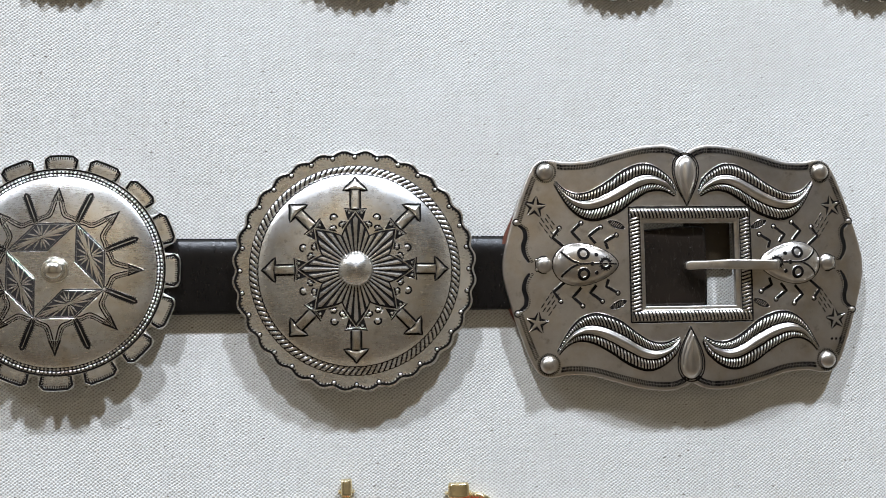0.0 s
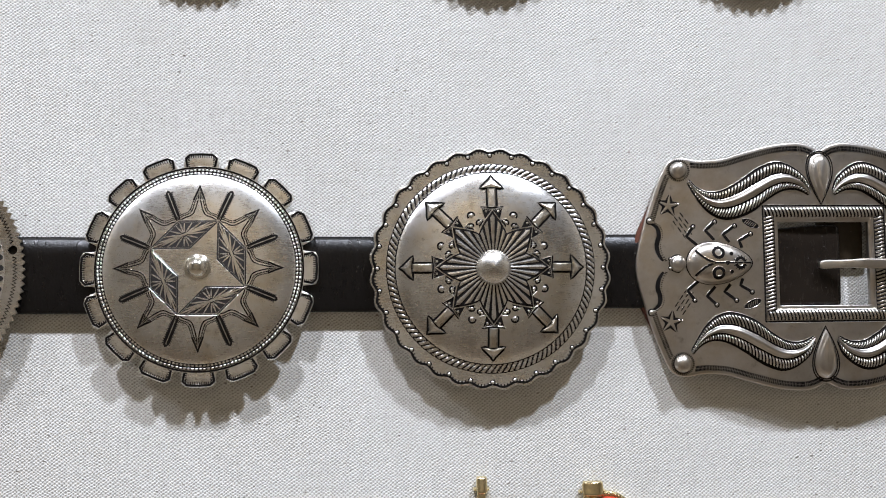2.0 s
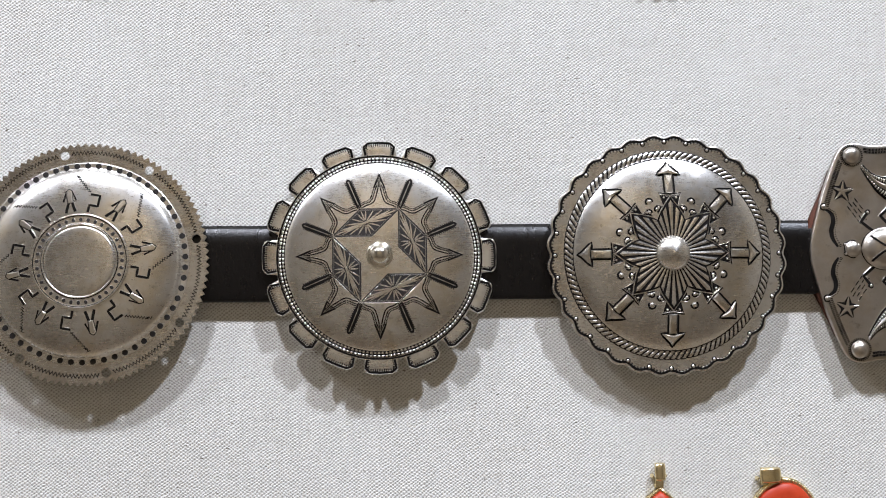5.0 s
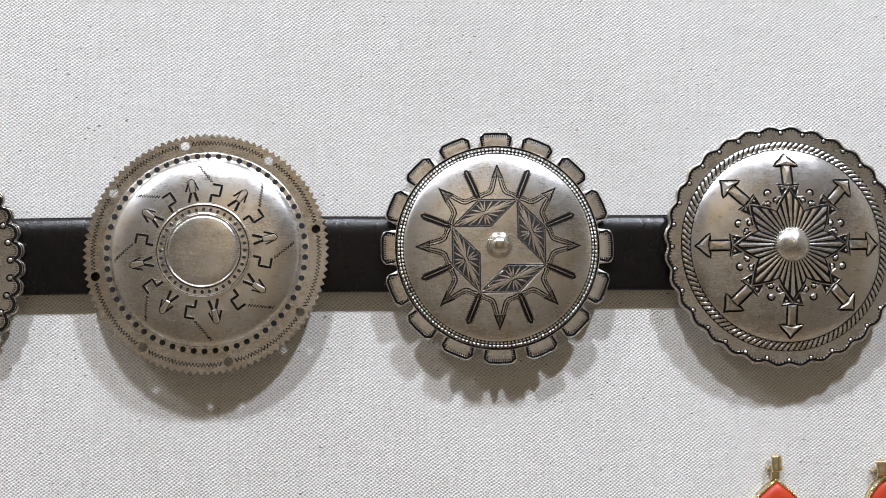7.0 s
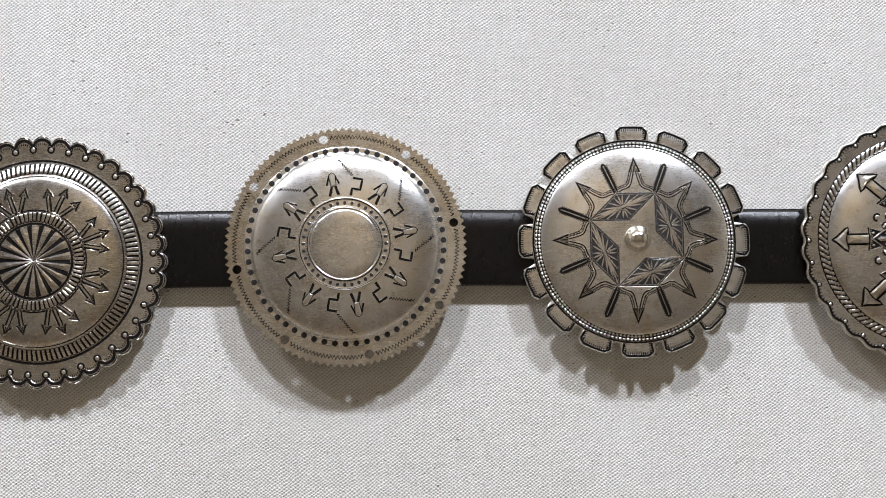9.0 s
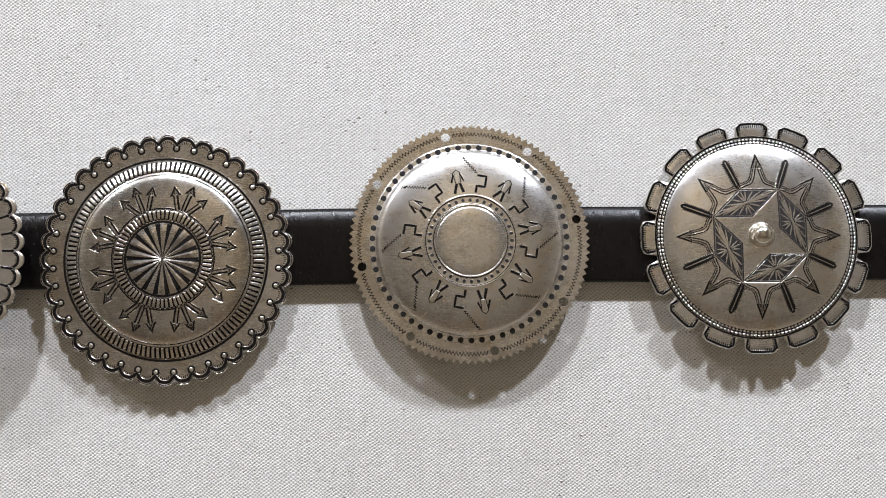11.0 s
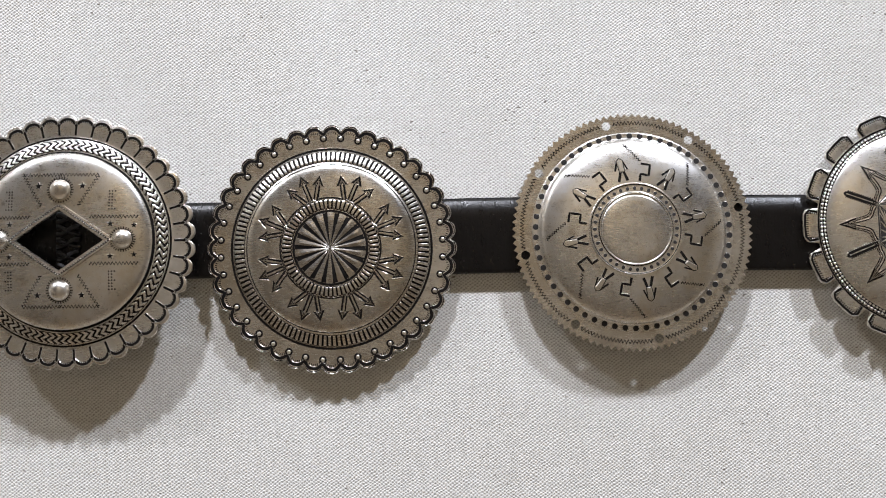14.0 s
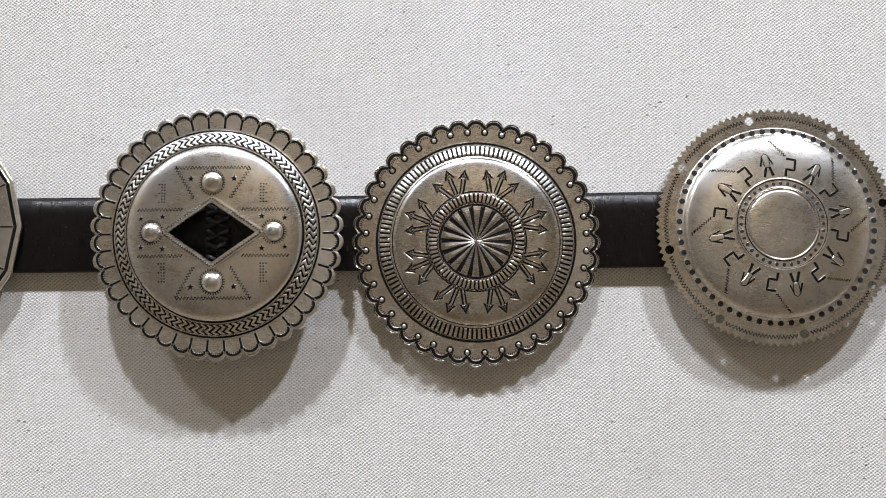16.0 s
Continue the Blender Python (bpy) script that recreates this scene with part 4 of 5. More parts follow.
# ---- the buckle ----
def buckle():
    ob = thing("belt_buckle", on_panel(119.2, 8.4, -0.78, 0.4) @ Matrix.Scale(1.009, 4), "large curvy silver buckle with stamped beetles and feathered scrolls", "buckle")
    height = lambda x, y: -3.6 * (x / 66) ** 2 - 1.2 * (y / 44) ** 2
    quarter = [(0.0, 41.0), (3.2, 42.9), (8.0, 44.0), (16.5, 43.4), (27.0, 40.8), (35.4, 38.4), (43.7, 37.9), (49.0, 38.8), (53.3, 37.8), (56.2, 34.0), (60.2, 24.0), (63.4, 14.0), (65.8, 5.0)]
    quarter = [(x * 1.012, y * 1.004) for x, y in quarter]
    right = curve(quarter + [(67.1, 0.0)] + [(x, -y) for x, y in reversed(quarter)], 8)
    rim = right + [(-x, y) for x, y in reversed(right[1:-1])]
    rim = rim[::-1]
    n = len(rim)
    cx, cy, wx, wy = 0.6, 0.7, 18.0, 16.2

    def window(grow):
        out = []
        for x, y in rim:
            dx, dy = x - cx, y - cy
            k = min((wx + grow) / max(abs(dx), 1e-6), (wy + grow) / max(abs(dy), 1e-6))
            out.append((cx + dx * k, cy + dy * k))
        return out
    inner, wide = window(0.0), window(4.6)
    normal = []
    for k in range(n):
        (ax, ay), (bx, by) = rim[k - 1], rim[(k + 1) % n]
        d = math.hypot(bx - ax, by - ay)
        normal.append(((by - ay) / d, -(bx - ax) / d))
    inset = lambda g: [(x - u * g, y - v * g) for (x, y), (u, v) in zip(rim, normal)]
    row = lambda pts, z: [(x, y, height(x, y) + z) for x, y in pts]
    rows = [row(inset(1.0), -1.9), row(rim, -1.6), row(rim, -0.6), row(inset(0.15), -0.2), row(inset(0.5), 0.0)]
    base = inset(1.5)
    for k in range(11):
        f = k / 10
        rows.append(row([(a[0] + (b[0] - a[0]) * f, a[1] + (b[1] - a[1]) * f) for a, b in zip(base, wide)], 0.0))
    rows += [row(window(2.0), 0.0), row(window(0.25), 0.0), row(inner, -0.5), row(window(-0.06), -0.76), row(window(-0.2), -0.8), row(window(-1.05), -0.82), row(window(-1.2), -0.88), row(window(-1.35), -1.1), row(window(-1.35), -2.6), row(window(-0.9), -2.8)]
    verts, faces = rings_mesh(rows, cap_last=False)
    part("plate", mesh_of("buckle_plate", verts, faces, (buckle_silver, oxide)), ob, "curved silver plate with a square opening")
    # rim: two rows of fine ticks
    s = Shape(lambda x, y: height(x, y) + 0.07)
    for g, w in ((1.75, 0.19), (2.75, 0.19)):
        line = dense([p for p in inset(g)], 0.72, True)
        for k in range(0, len(line), 1):
            (x, y), (qx, qy) = line[k], line[(k + 1) % len(line)]
            d = math.hypot(qx - x, qy - y) or 1
            u, v = -(qy - y) / d, (qx - x) / d
            if min(math.hypot(abs(x) - 51.3, abs(y) - 34.3), 9) < 4.6 or (abs(x) > 57 and abs(y) < 16):
                continue
            s.ribbon([(x - u * 0.42, y - v * 0.42), (x + u * 0.42, y + v * 0.42)], w, TICK)
    part("rim_border", s.mesh("rim_border"), ob, "two rows of fine blackened ticks along the edge")

    # rope moulding round the opening
    def bar(a, b):
        s = Shape(height)
        line = dense([a, b], 0.11)
        per = 1.3
        length = math.hypot(b[0] - a[0], b[1] - a[1])
        step = length / (len(line) - 1)
        cols = []
        for j in range(7):
            c = -1 + j / 3
            arch = math.sqrt(max(0.0, 1 - c * c))
            ph = lambda k, c=c: ((k * step) / per + 0.42 * c) % 1.0
            up = lambda k, arch=arch, ph=ph: 0.12 + 0.25 * arch + 0.55 * arch * abs(math.sin(math.pi * ph(k))) ** 0.7
            mid = c + 1 / 6
            dark = lambda k, mid=mid: abs(((k * step) / per + 0.42 * mid) % 1.0 - 0.5) > 0.27
            cols.append((c, up, dark))
        s.ribbon(line, 1.7, cols)
        return s.mesh("rope_bar", True)
    X, Y = wx + 2.3, wy + 2.1
    for a, b in (((cx - X - 1.5, cy + Y), (cx + X + 1.5, cy + Y)), ((cx + X, cy + Y - 1.5), (cx + X, cy - Y + 1.5)), ((cx + X + 1.5, cy - Y), (cx - X - 1.5, cy - Y)), ((cx - X, cy - Y + 1.5), (cx - X, cy + Y - 1.5))):
        part("rope_moulding", bar(a, b), ob, "raised rope moulding beside the opening")
    s = Shape(height)
    for g in (4.35, 0.6):
        s.groove([(cx - wx - g, cy - wy - g), (cx + wx + g, cy - wy - g), (cx + wx + g, cy + wy + g), (cx - wx - g, cy + wy + g)], 0.24, 0.35, True, 3)
    part("frame_line", s.mesh("frame_line"), ob, "struck lines along the moulding")

    # feathered scrolls
    top = curve([(4.0, 26.6), (6.1, 31.4), (11.3, 35.6), (16.5, 36.8), (22.8, 34.6), (29.0, 30.4), (35.4, 26.9), (40.6, 26.1), (44.8, 27.8), (47.9, 31.0)], 16)
    low = curve([(4.4, 25.1), (9.2, 27.2), (14.4, 26.8), (19.7, 23.8), (25.9, 19.2), (33.3, 16.7), (38.5, 17.6), (42.7, 20.9), (45.8, 25.5), (48.3, 30.1)], 16)

    def scroll(sx, sy):
        s = Shape(height)
        m, cols = len(top), 20
        ids = []
        fine = [(k / 8, ) for k in range((m - 1) * 8 + 1)]
        for (u,) in fine:
            k = min(int(u), m - 2)
            f = u - k
            a = [top[k][c] + (top[k + 1][c] - top[k][c]) * f for c in (0, 1)]
            b = [low[k][c] + (low[k + 1][c] - low[k][c]) * f for c in (0, 1)]
            wide_here = math.hypot(a[0] - b[0], a[1] - b[1])
            line = []
            for j in range(cols + 1):
                v = j / cols
                e = min(v, 1 - v)
                ph = (u / 3.0 + 1.9 * e) % 1.0
                tick = abs(math.sin(math.pi * ph)) ** 0.7
                if e < 0.34:
                    up = (0.15 + 1.3 * math.sin(math.pi * e / 0.34) * (0.2 + 0.8 * tick)) if j not in (0, cols) else -0.05
                else:
                    up = 0.3 + 1.7 * math.sin(math.pi * (v - 0.34) / 0.32)
                up *= min(1.0, wide_here / 6.0)
                line.append(s.vert(sx * (a[0] + (b[0] - a[0]) * v), sy * (a[1] + (b[1] - a[1]) * v), up))
            ids.append(line)
        for i in range(len(ids) - 1):
            for j in range(cols):
                q = (ids[i][j], ids[i][j + 1], ids[i + 1][j + 1], ids[i + 1][j])
                s.f.append(q if sx * sy > 0 else q[::-1])
                v = (j + 0.5) / cols
                e = min(v, 1 - v)
                ph = ((fine[i][0] + 0.07) / 3.0 + 1.9 * e) % 1.0
                s.i.append(1 if (e < 0.32 and (ph < 0.21 or ph > 0.79)) or 0.31 < e < 0.36 or e < 0.03 else 0)
        for edge in (top, low):
            s.groove([(sx * x, sy * y) for x, y in edge[2:-2]], 0.3, 0.05, False, 2)
        return s.mesh("scroll", True)
    for sx in (1, -1):
        for sy in (1, -1):
            part("scroll", scroll(sx, sy), ob, "raised feathered scroll with a smooth spine")

    # teardrops
    for sy in (1, -1):
        s = Shape(height)
        outline = lambda g: [(-0.3 + (5.4 + 1.2 * g) * math.sin(a) * abs(math.sin(a / 2)) ** 1.2, sy * (31.3 - (8.7 + g) * math.cos(a))) for a in (2 * math.pi * k / 40 for k in range(40))]
        prev = None
        for g, up in ((0.45, 0.04), (0.0, 0.05), (-0.7, 1.3), (-1.6, 2.1), (-2.8, 2.6)):
            ids = [s.vert(x, y, up) for x, y in outline(g)]
            if prev:
                for k in range(40):
                    q = (prev[k], prev[(k + 1) % 40], ids[(k + 1) % 40], ids[k])
                    s.f.append(q if sy > 0 else q[::-1])
                    s.i.append(1 if up == 0.05 else 0)
            prev = ids
        s.f.append(tuple(prev if sy > 0 else prev[::-1]))
        s.i.append(0)
        s.groove(outline(1.0), 0.2, 0.12, True, 9)
        pts = dense(outline(0.75), 0.9, True)
        mid = (-0.3, sy * 33)
        for x, y in pts:
            d = math.hypot(x - mid[0], y - mid[1])
            s.ribbon([(x, y), (x + (x - mid[0]) / d * 0.5, y + (y - mid[1]) / d * 0.5)], 0.13, TICK)
        part("teardrop", s.mesh("teardrop", True), ob, "raised polished teardrop")

    # corner buttons and side dots
    for sx in (1, -1):
        for sy in (1, -1):
            s = Shape(height)
            x, y = sx * 51.3, sy * 34.3
            s.knob(x, y, 3.1, 2.4, 26, 0.35, 8)
            for k in range(34):
                a = 2 * math.pi * k / 34
                s.ribbon([(x + 3.35 * math.cos(a), y + 3.35 * math.sin(a)), (x + 4.1 * math.cos(a), y + 4.1 * math.sin(a))], 0.2, TICK)
            part("button", s.mesh("corner_button", True), ob, "polished round button in a ticked ring")
            s = Shape(height)
            s.knob(sx * 62.0, sy * 16.2, 0.95, 0.7, 14, 0.45, 4)
            s.ribbon(curve([(sx * 61.4, sy * 15.2), (sx * 59.4, sy * 13.6), (sx * 58.9, sy * 10.8), (sx * 59.7, sy * 7.6), (sx * 59.2, sy * 4.6), (sx * 57.6, sy * 1.9)], 6), lambda k: 0.3 + 0.5 * math.sin(math.pi * k) ** 0.7,
                     ((-1.4, 0.12, 0), (-1, 0.05, 1), (1, 0.05, 0), (1.4, 0.12, 0)))
            for k, (x, y) in enumerate(curve([(sx * 61.4, sy * 15.2), (sx * 59.4, sy * 13.6), (sx * 58.9, sy * 10.8), (sx * 59.7, sy * 7.6), (sx * 59.2, sy * 4.6), (sx * 57.6, sy * 1.9)], 4)):
                s.ribbon([(x - sx * 0.5, y), (x - sx * 1.5, y + sy * 0.35)], 0.15, TICK)
            part("side_flourish", s.mesh("side_flourish"), ob, "struck wavy line ending in a dot")
            # star with falling dashes
            s = Shape(height)
            px, py = sx * 55.2, sy * 20.6 + 1.0
            for k in range(5):
                a = radians(90 + 8 * sx + 72 * k)
                s.ribbon([(px, py), (px + 2.2 * math.cos(a), py + 2.2 * math.sin(a)), (px + 4.0 * math.cos(a), py + 4.0 * math.sin(a))], lambda q: 0.85 * (1 - q) + 0.14, ((-2.0, 0.06, 1), (-0.7, 0.08, 0), (0, 0.14, 0), (0.7, 0.08, 1), (2.0, 0.06, 0)))
            for j in range(4):
                for k in range(3):
                    along, off = 4.4 + 2.9 * k + 0.9 * (j % 2), (j - 1.5) * 1.25
                    x0, y0 = 55.2 - 0.57 * along + 0.82 * off, 20.6 - 0.82 * along - 0.57 * off
                    s.groove([(sx * x0, sy * y0 + 1.0), (sx * (x0 - 1.1), sy * (y0 - 1.6) + 1.0)], 0.16, 0.02)
            part("star_stamp", s.mesh("falling_star"), ob, "struck star with falling dashes")
            # leaf
            s = Shape(height)
            x, y, a = sx * 26.3, sy * 14.2 + 0.8, radians(-24 * sx * sy)
            leaf = [(3.3 * math.cos(q), 1.25 * math.sin(q) * abs(math.sin(q)) ** 0.3) for q in (2 * math.pi * k / 20 for k in range(20))]
            a = -a
            spot = lambda u, v: (x + u * math.cos(a) - v * math.sin(a), y + u * math.sin(a) + v * math.cos(a))
            s.stamp([spot(u, v) for u, v in leaf], 0.12)
            for u in (-1.8, -1.1, -0.4, 0.3, 1.0, 1.7):
                s.ridge([spot(u - 0.25, -0.75), spot(u + 0.25, 0.75)], 0.13, 0.15)
            part("leaf_stamp", s.mesh("leaf_stamp"), ob, "struck leaf")

    # beetles
    def beetle(sx):
        bx, by = sx * 37.8, 1.0
        s = Shape(height)
        n2, prev = 44, None
        shape = lambda a, g: (11.6 * g * math.cos(a), 7.3 * g * math.sin(a) * (1.0 + 0.26 * math.cos(a)) * abs(math.sin(a)) ** 0.08)
        for g, up in ((1.035, 0.04), (1.0, 0.06), (0.95, 1.1), (0.85, 2.1), (0.68, 2.9), (0.45, 3.4), (0.2, 3.6)):
            ids = []
            for k in range(n2):
                u, v = shape(2 * math.pi * k / n2, g)
                ids.append(s.vert(bx + sx * u, by + v, up))
            if prev:
                for k in range(n2):
                    q = (prev[k], prev[(k + 1) % n2], ids[(k + 1) % n2], ids[k])
                    s.f.append(q if sx > 0 else q[::-1])
                    s.i.append(1 if up == 0.06 else 0)
            prev = ids
        s.f.append(tuple(prev if sx > 0 else prev[::-1]))
        s.i.append(0)
        body = part("beetle", s.mesh("beetle_body", True), ob, "raised domed beetle body")
        steps = ((0.0, 3.62), (0.2, 3.6), (0.45, 3.4), (0.68, 2.9), (0.85, 2.1), (0.95, 1.1), (1.0, 0.06), (9.0, 0.0))

        def back(x, y):
            u, v = sx * (x - bx) / 11.6, (y - by) / 7.3
            g = math.hypot(u, v)
            a = math.atan2(v, u)
            g = math.hypot(u, v / (1.0 + 0.26 * math.cos(a)) / max(abs(math.sin(a)), 0.01) ** 0.08)
            for (g0, z0), (g1, z1) in zip(steps, steps[1:]):
                if g <= g1:
                    return height(x, y) + z0 + (z1 - z0) * (g - g0) / (g1 - g0) + 0.05
            return height(x, y)
        s = Shape(back)
        at = lambda u, v: (bx + sx * u, by + v)
        s.groove([at(-11, 0), at(3, 0)], 0.24, 0.08)
        for q in (1, -1):
            s.groove(curve([at(2.5, 0), at(5.5, q * 1.2), at(8.3, q * 3.6), at(8.8, q * 4.6)], 5), 0.3, 0.08)
            s.ring(*at(1.4, q * 3.6), 1.75, 0.42, 18)
            s.pit(*at(-3.2, q * 3.2), 0.62, n=12)
        s.ring(*at(-6.4, 0), 1.7, 0.42, 18)
        s.pit(*at(-1.6, 0), 0.7, n=10)
        for k in range(14):
            a = 2 * math.pi * k / 14
            s.ribbon([at(-6.4 + 2.1 * math.cos(a), 2.1 * math.sin(a)), at(-6.4 + 2.7 * math.cos(a), 2.7 * math.sin(a))], 0.17, TICK)
        part("wing_pattern", s.mesh("wing_pattern"), body, "struck wing seams and ringed spots")
        s = Shape(height)
        s.knob(bx + sx * 14.6, by, 2.9, 2.2, 20, 0.4, 6)
        s.knob(bx + sx * 17.2, by + 1.6, 0.55, 0.6, 10, 0.3, 3)
        s.knob(bx + sx * 17.2, by - 1.6, 0.55, 0.6, 10, 0.3, 3)
        part("head", s.mesh("beetle_head", True), body, "small round head")
        legs = (((7.4, 6.2), (11.4, 9.6), (8.9, 13.0)), ((1.6, 8.2), (4.6, 11.6), (1.2, 14.7)), ((-3.8, 7.4), (-1.6, 10.1), (-5.8, 13.2)), ((-8.2, 5.4), (-7.3, 7.9), (-11.4, 10.3)))
        for q in (1, -1):
            for a, b, c in legs:
                s = Shape(height)
                s.groove([(bx + sx * u, by + q * v) for u, v in (a, b, c)], 0.42, 0.08)
                s.knob(bx + sx * c[0], by + q * c[1], 0.5, 0.3, 12, 0.5, 3)
                part("leg", s.mesh("beetle_leg"), body, "struck leg")
    beetle(-1)
    beetle(1)
    s = Shape(height)
    for k in range(3):
        s.pit(53.4 + 1.7 * k, -26.8, 0.45, n=10)
    part("dot_row", s.mesh("dot_row"), ob, "three punched dots")
    # prong
    rows = []
    for k in range(33):
        f = k / 32
        x = -1.4 + 33.4 * f
        half = (1.75 + 0.1 * f - 0.3 * math.sin(math.pi * min(1, f * 2.2))) * (0.6 if k == 0 else (0.9 if k == 1 else 1))
        z = -0.9 + 3.1 * ease(0.0, 0.45, f) - 0.4 * ease(0.6, 1, f) + 0.25 * math.sin(7 * f)
        rows.append([(x, 0.2 + 0.25 * math.sin(4 * f) + half * math.copysign(abs(math.cos(a)) ** 0.4, math.cos(a)), z + 1.0 * math.copysign(abs(math.sin(a)) ** 0.5, math.sin(a))) for a in (2 * math.pi * j / 16 for j in range(16))])
    verts, faces = rings_mesh(rows, cap_last=True, cap_first=True)
    part("prong", mesh_of("prong", verts, faces, (buckle_silver,)), ob, "worn silver prong")
    # leather backing along the end that meets the strap
    left = [(x, y) for x, y in rim if x < -20 and abs(y) < 30]
    left.sort(key=lambda p: p[1])
    rows = []
    for x, y in left:
        k = ease(26, 10, abs(y))
        rows.append([(x + 6, y, height(x, y) - 2.0), (x - 1.2 * k + 1.0 * (1 - k), y, height(x, y) - 1.7), (x - 1.35 * k + 1.0 * (1 - k), y, height(x, y) - 2.6), (x - 1.1 * k + 1.0 * (1 - k), y, height(x, y) - 4.6), (x + 6, y, height(x, y) - 4.8)])
    verts, faces = rings_mesh(rows, cap_last=True, cap_first=True)
    part("leather_backing", mesh_of("leather_backing", verts, faces, (tan_leather,)), ob, "reddish tan leather backing")

    return ob


recolour(buckle(), buckle_silver)


# ---- the laced thong behind the diamond opening ----
def lacing():
    ob = thing("leather_lacing", on_panel(-394.6, 10.4, -3.0), "twisted black leather lacing sewn through the strap", "lacing")
    for k in range(5):
        for sign in (1, -1):
            rows = []
            for j in range(15):
                f = j / 14
                x = -3.9 + 7.8 * f
                y = 9.0 - 4.3 * k + sign * 1.35 * math.cos(math.pi * f) - 0.9
                z = 0.7 + sign * 0.75 * math.sin(2 * math.pi * f) + 0.9 * math.sin(math.pi * f)
                rows.append([(x, y + 0.85 * math.cos(a), z + 0.75 * math.sin(a)) for a in (2 * math.pi * q / 10 for q in range(10))])
            verts, faces = rings_mesh(rows, cap_last=True, cap_first=True)
            part("thong", mesh_of("thong", verts, faces, (thong_leather,)), ob)


lacing()


# ---- the row of smaller conchos above ----
def small_concho():
    R = 32.0
    prof = dome_profile(0.7 * R, 5.0, 0.45)
    edge = scallop(R, 28, 0.07, 90)
    ob = thing("small_concho", on_panel(0.0, 2.3, 129.2, 1.0), "smaller round domed silver concho with a lobed rim", "concho", "conchos of the upper row")
    part("plate", plate_mesh("small_plate", edge, prof, 28 * 12), ob, "domed silver plate")
    s = Shape(round_surface(prof))
    s.groove([((edge(t) - 1.3) * math.cos(t), (edge(t) - 1.3) * math.sin(t)) for t in (2 * math.pi * k / 336 for k in range(336))], 0.35, 0.2, True, 9)
    part("rim_line", s.mesh("small_rim_line"), ob, "blackened rim line")
    s = Shape(round_surface(prof))
    s.knob(0.92 * R, 0, 2.2, 1.3, 14, 0.3, 4)
    repeat("lobe", s.mesh("lobe", True), ob, 28, 90 + 360 / 56, "raised lobe")
    return ob


row_above = small_concho()
for x in (-202.0, -102.6, 98.5, 197.0):
    copy_thing(row_above, on_panel(x, 2.3, 129.2 + (2.2 if x > 150 else 0.6 if x > 50 else 0), 1.0))


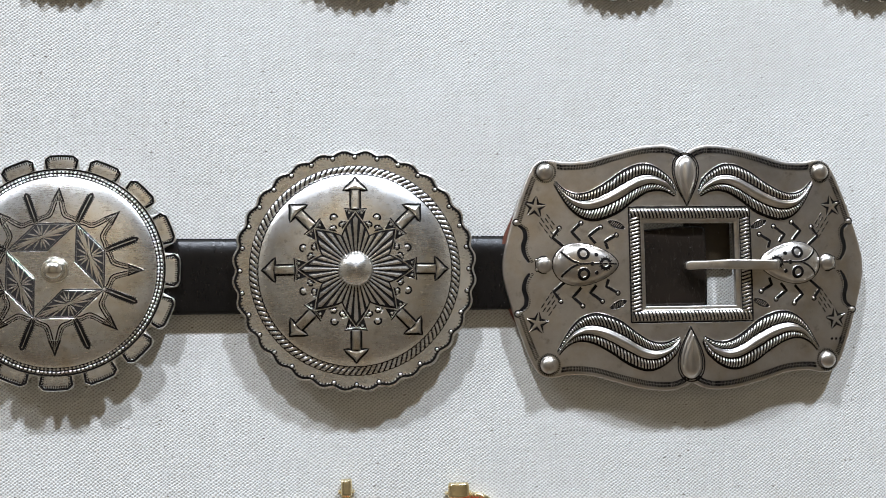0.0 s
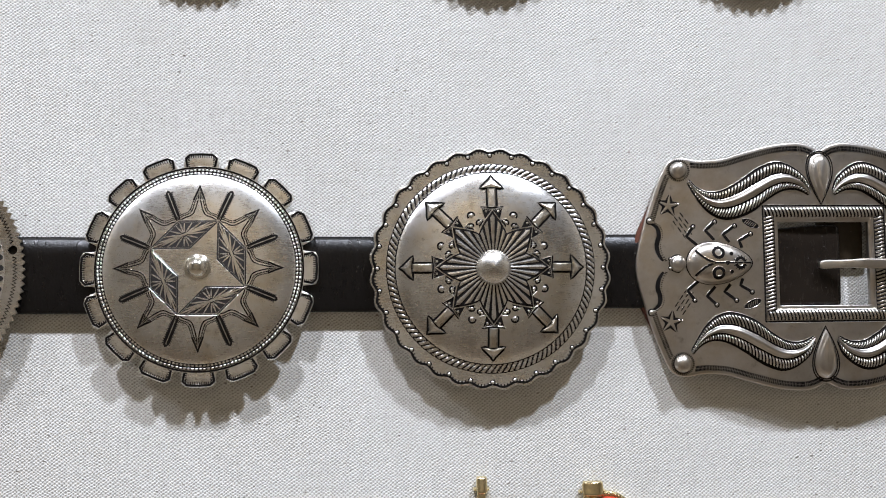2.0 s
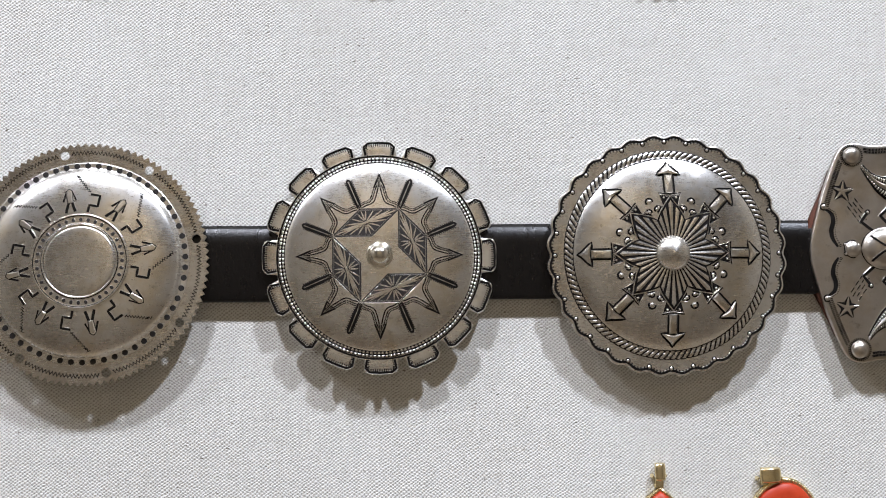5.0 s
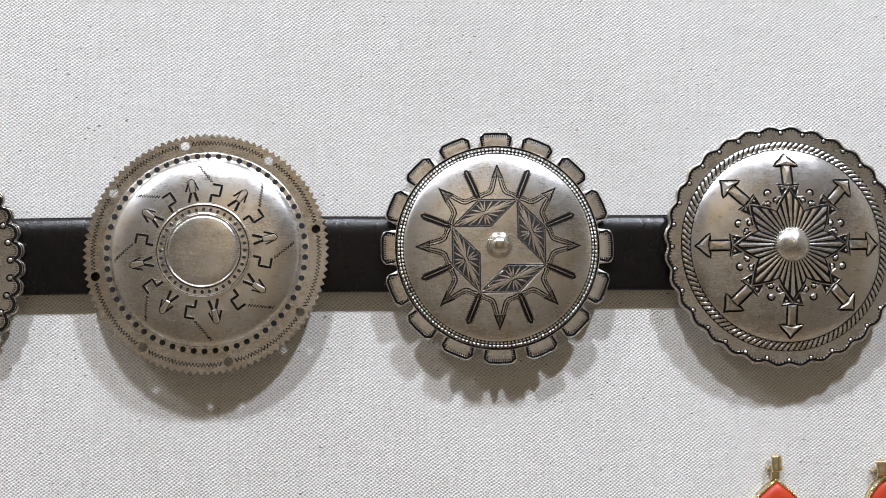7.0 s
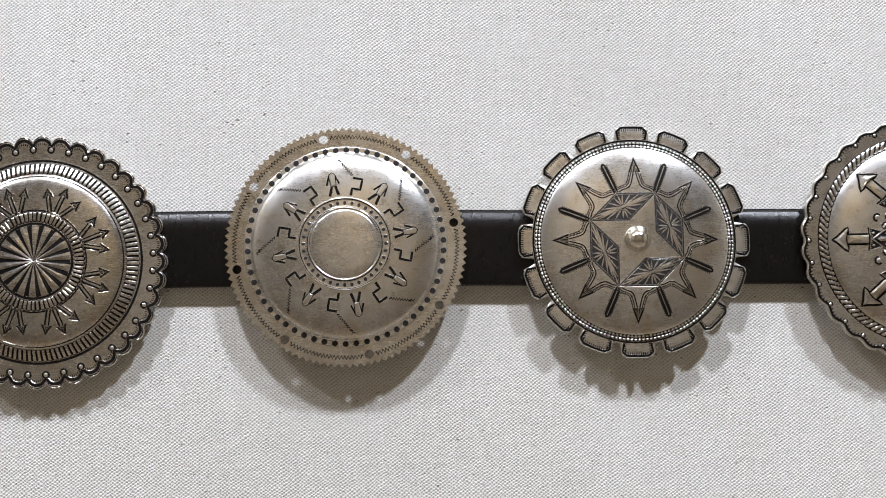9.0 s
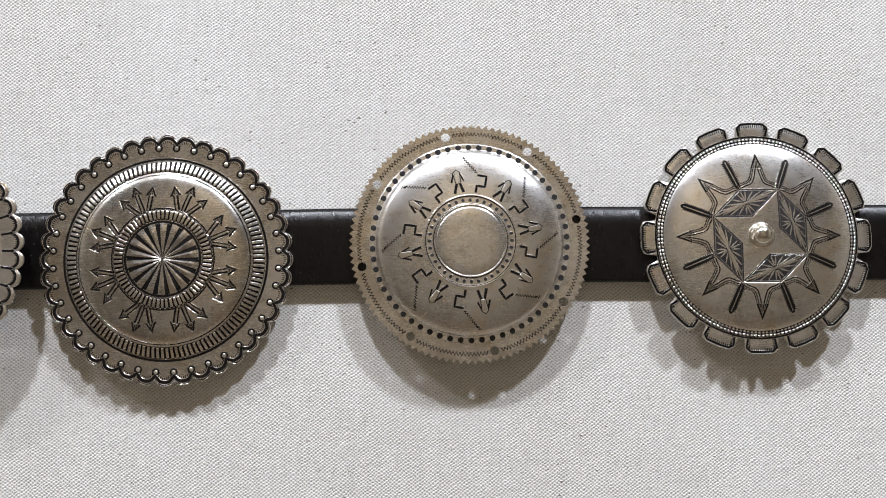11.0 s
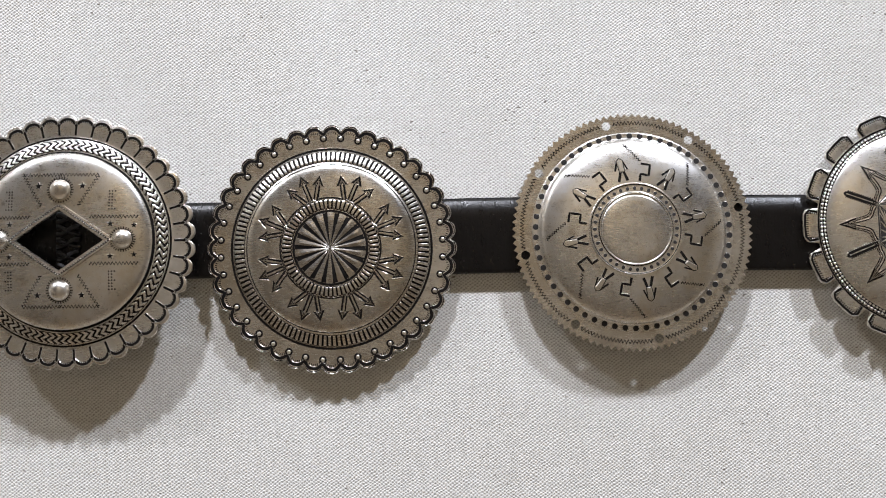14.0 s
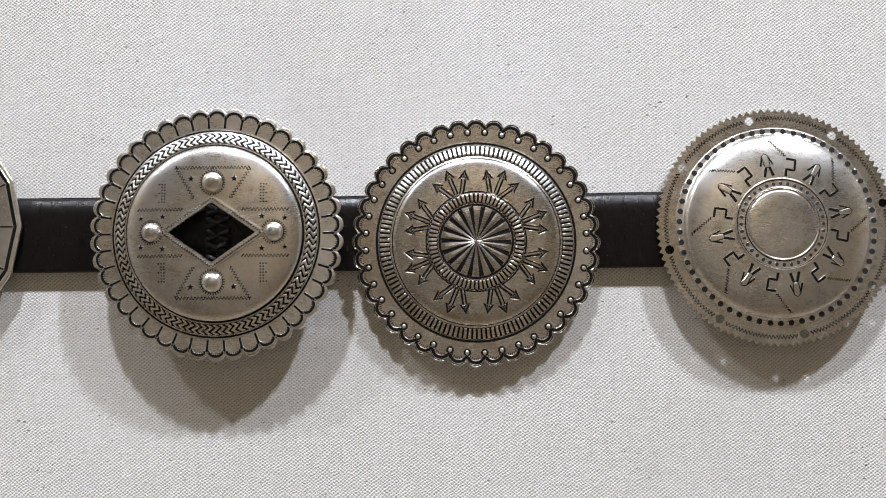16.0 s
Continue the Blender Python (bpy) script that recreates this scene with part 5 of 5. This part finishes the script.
# ---- red stone drops in gold below the belt ----
def drop(x, z, label, outline, bail_wide, turn, bail_at=0.0):
    ob = thing("stone_earring", on_panel(x, 0, z), label, "earring", "earrings below the belt")
    n = len(outline)
    c, d = math.cos(radians(turn)), math.sin(radians(turn))
    shape = [(u * c - v * d, u * d + v * c) for u, v in outline]
    mx, my = sum(p[0] for p in shape) / n, sum(p[1] for p in shape) / n
    grow = lambda g, h: [(mx + (p[0] - mx) * g, my + (p[1] - my) * g, h) for p in shape]
    rows = [grow(0.9, 0.5), grow(0.92, 2.2), grow(0.88, 3.0), grow(0.7, 3.9), grow(0.4, 4.5), grow(0.15, 4.7)]
    verts, faces = rings_mesh(rows)
    part("stone", mesh_of("stone", verts, faces, (red_stone,)), ob, "smooth coral-red stone")
    rows = [grow(0.9, 0.2), grow(1.03, 0.2), grow(1.03, 1.9), grow(0.99, 2.2), grow(0.915, 2.0)]
    verts, faces = rings_mesh(rows, cap_last=False)
    bezel = part("bezel", mesh_of("bezel", verts, faces, (gold,)), ob, "gold setting")
    s = Shape(lambda x, y: 1.9)
    for px, py in dense([(p[0], p[1]) for p in grow(0.975, 0)], 1.25, True):
        s.knob(px, py, 0.58, 0.75, 8, 0, 3)
    part("beading", s.mesh("beading", True, (gold, gold)), bezel, "row of tiny gold beads")
    # bail: a folded gold strip standing over the drop
    top = max(p[1] for p in shape)
    at = bail_at
    top -= 1.6 if bail_at else -0.3
    w = bail_wide / 2
    # its cross-section bows forward, and it rolls over at the top and tucks in below
    tall, foot = (6.0, 2.4) if bail_wide < 5 else (5.2, 0.6)
    rows = []
    for k in range(19):
        f = k / 18
        y = top + foot + tall * (0.5 - 0.5 * math.cos(math.pi * f))
        h = 1.0 + 2.4 * math.sin(math.pi * min(1.0, 0.12 + 0.86 * f)) ** 0.6 + 0.25 * math.sin(9 * f)
        wide_at = w * (0.82 + 0.18 * math.sin(math.pi * f) ** 0.5)
        rows.append([(at - wide_at, y, h - 0.5)] + [(at + wide_at * q, y, h + 0.7 * (1 - q * q)) for q in (-0.96, -0.7, -0.35, 0.0, 0.35, 0.7, 0.96)] + [(at + wide_at, y, h - 0.5)])
    verts, faces = rings_mesh(rows, cap_last=True, cap_first=True)
    part("bail", mesh_of("bail", verts, faces, (gold,)), ob, "folded shiny gold bail")
    s = Shape(lambda x, y: 0.4)
    for q in (-1, 1):
        s.knob(at + q * (w + 0.35), top + foot + 1.4, 0.75, 1.9, 10, 0, 4)
    s.raised([(at - w * 0.8, top - 0.6), (at + w * 0.8, top - 0.6), (at + w * 0.8, top + 3.4), (at - w * 0.8, top + 3.4)], 1.3, 0.25, 0.0)
    part("hinge", s.mesh("hinge", False, (gold, gold)), ob, "small gold hinge")


kite = [(0.0, 0.0), (3.0, -2.3), (6.2, -5.0), (9.0, -8.6), (9.6, -13.0), (8.0, -20.0), (4.5, -26.0), (0.0, -29.0), (-4.5, -26.0), (-8.0, -20.0), (-9.6, -13.0), (-9.0, -8.6), (-6.2, -5.0), (-3.0, -2.3)]
pear = [(13.0 * math.sin(2 * math.pi * k / 30) * (1.0 - 0.10 * math.cos(2 * math.pi * k / 30)), -14.5 + 14.5 * math.cos(2 * math.pi * k / 30)) for k in range(30)]
drop(-4.6, -82.6, "gold earring with a kite-shaped coral-red stone on a narrow bail", kite, 3.9, 0)
drop(42.0, -80.7, "gold earring with a pear-shaped coral-red stone on a wide bail", pear, 7.6, -10, -7.2)
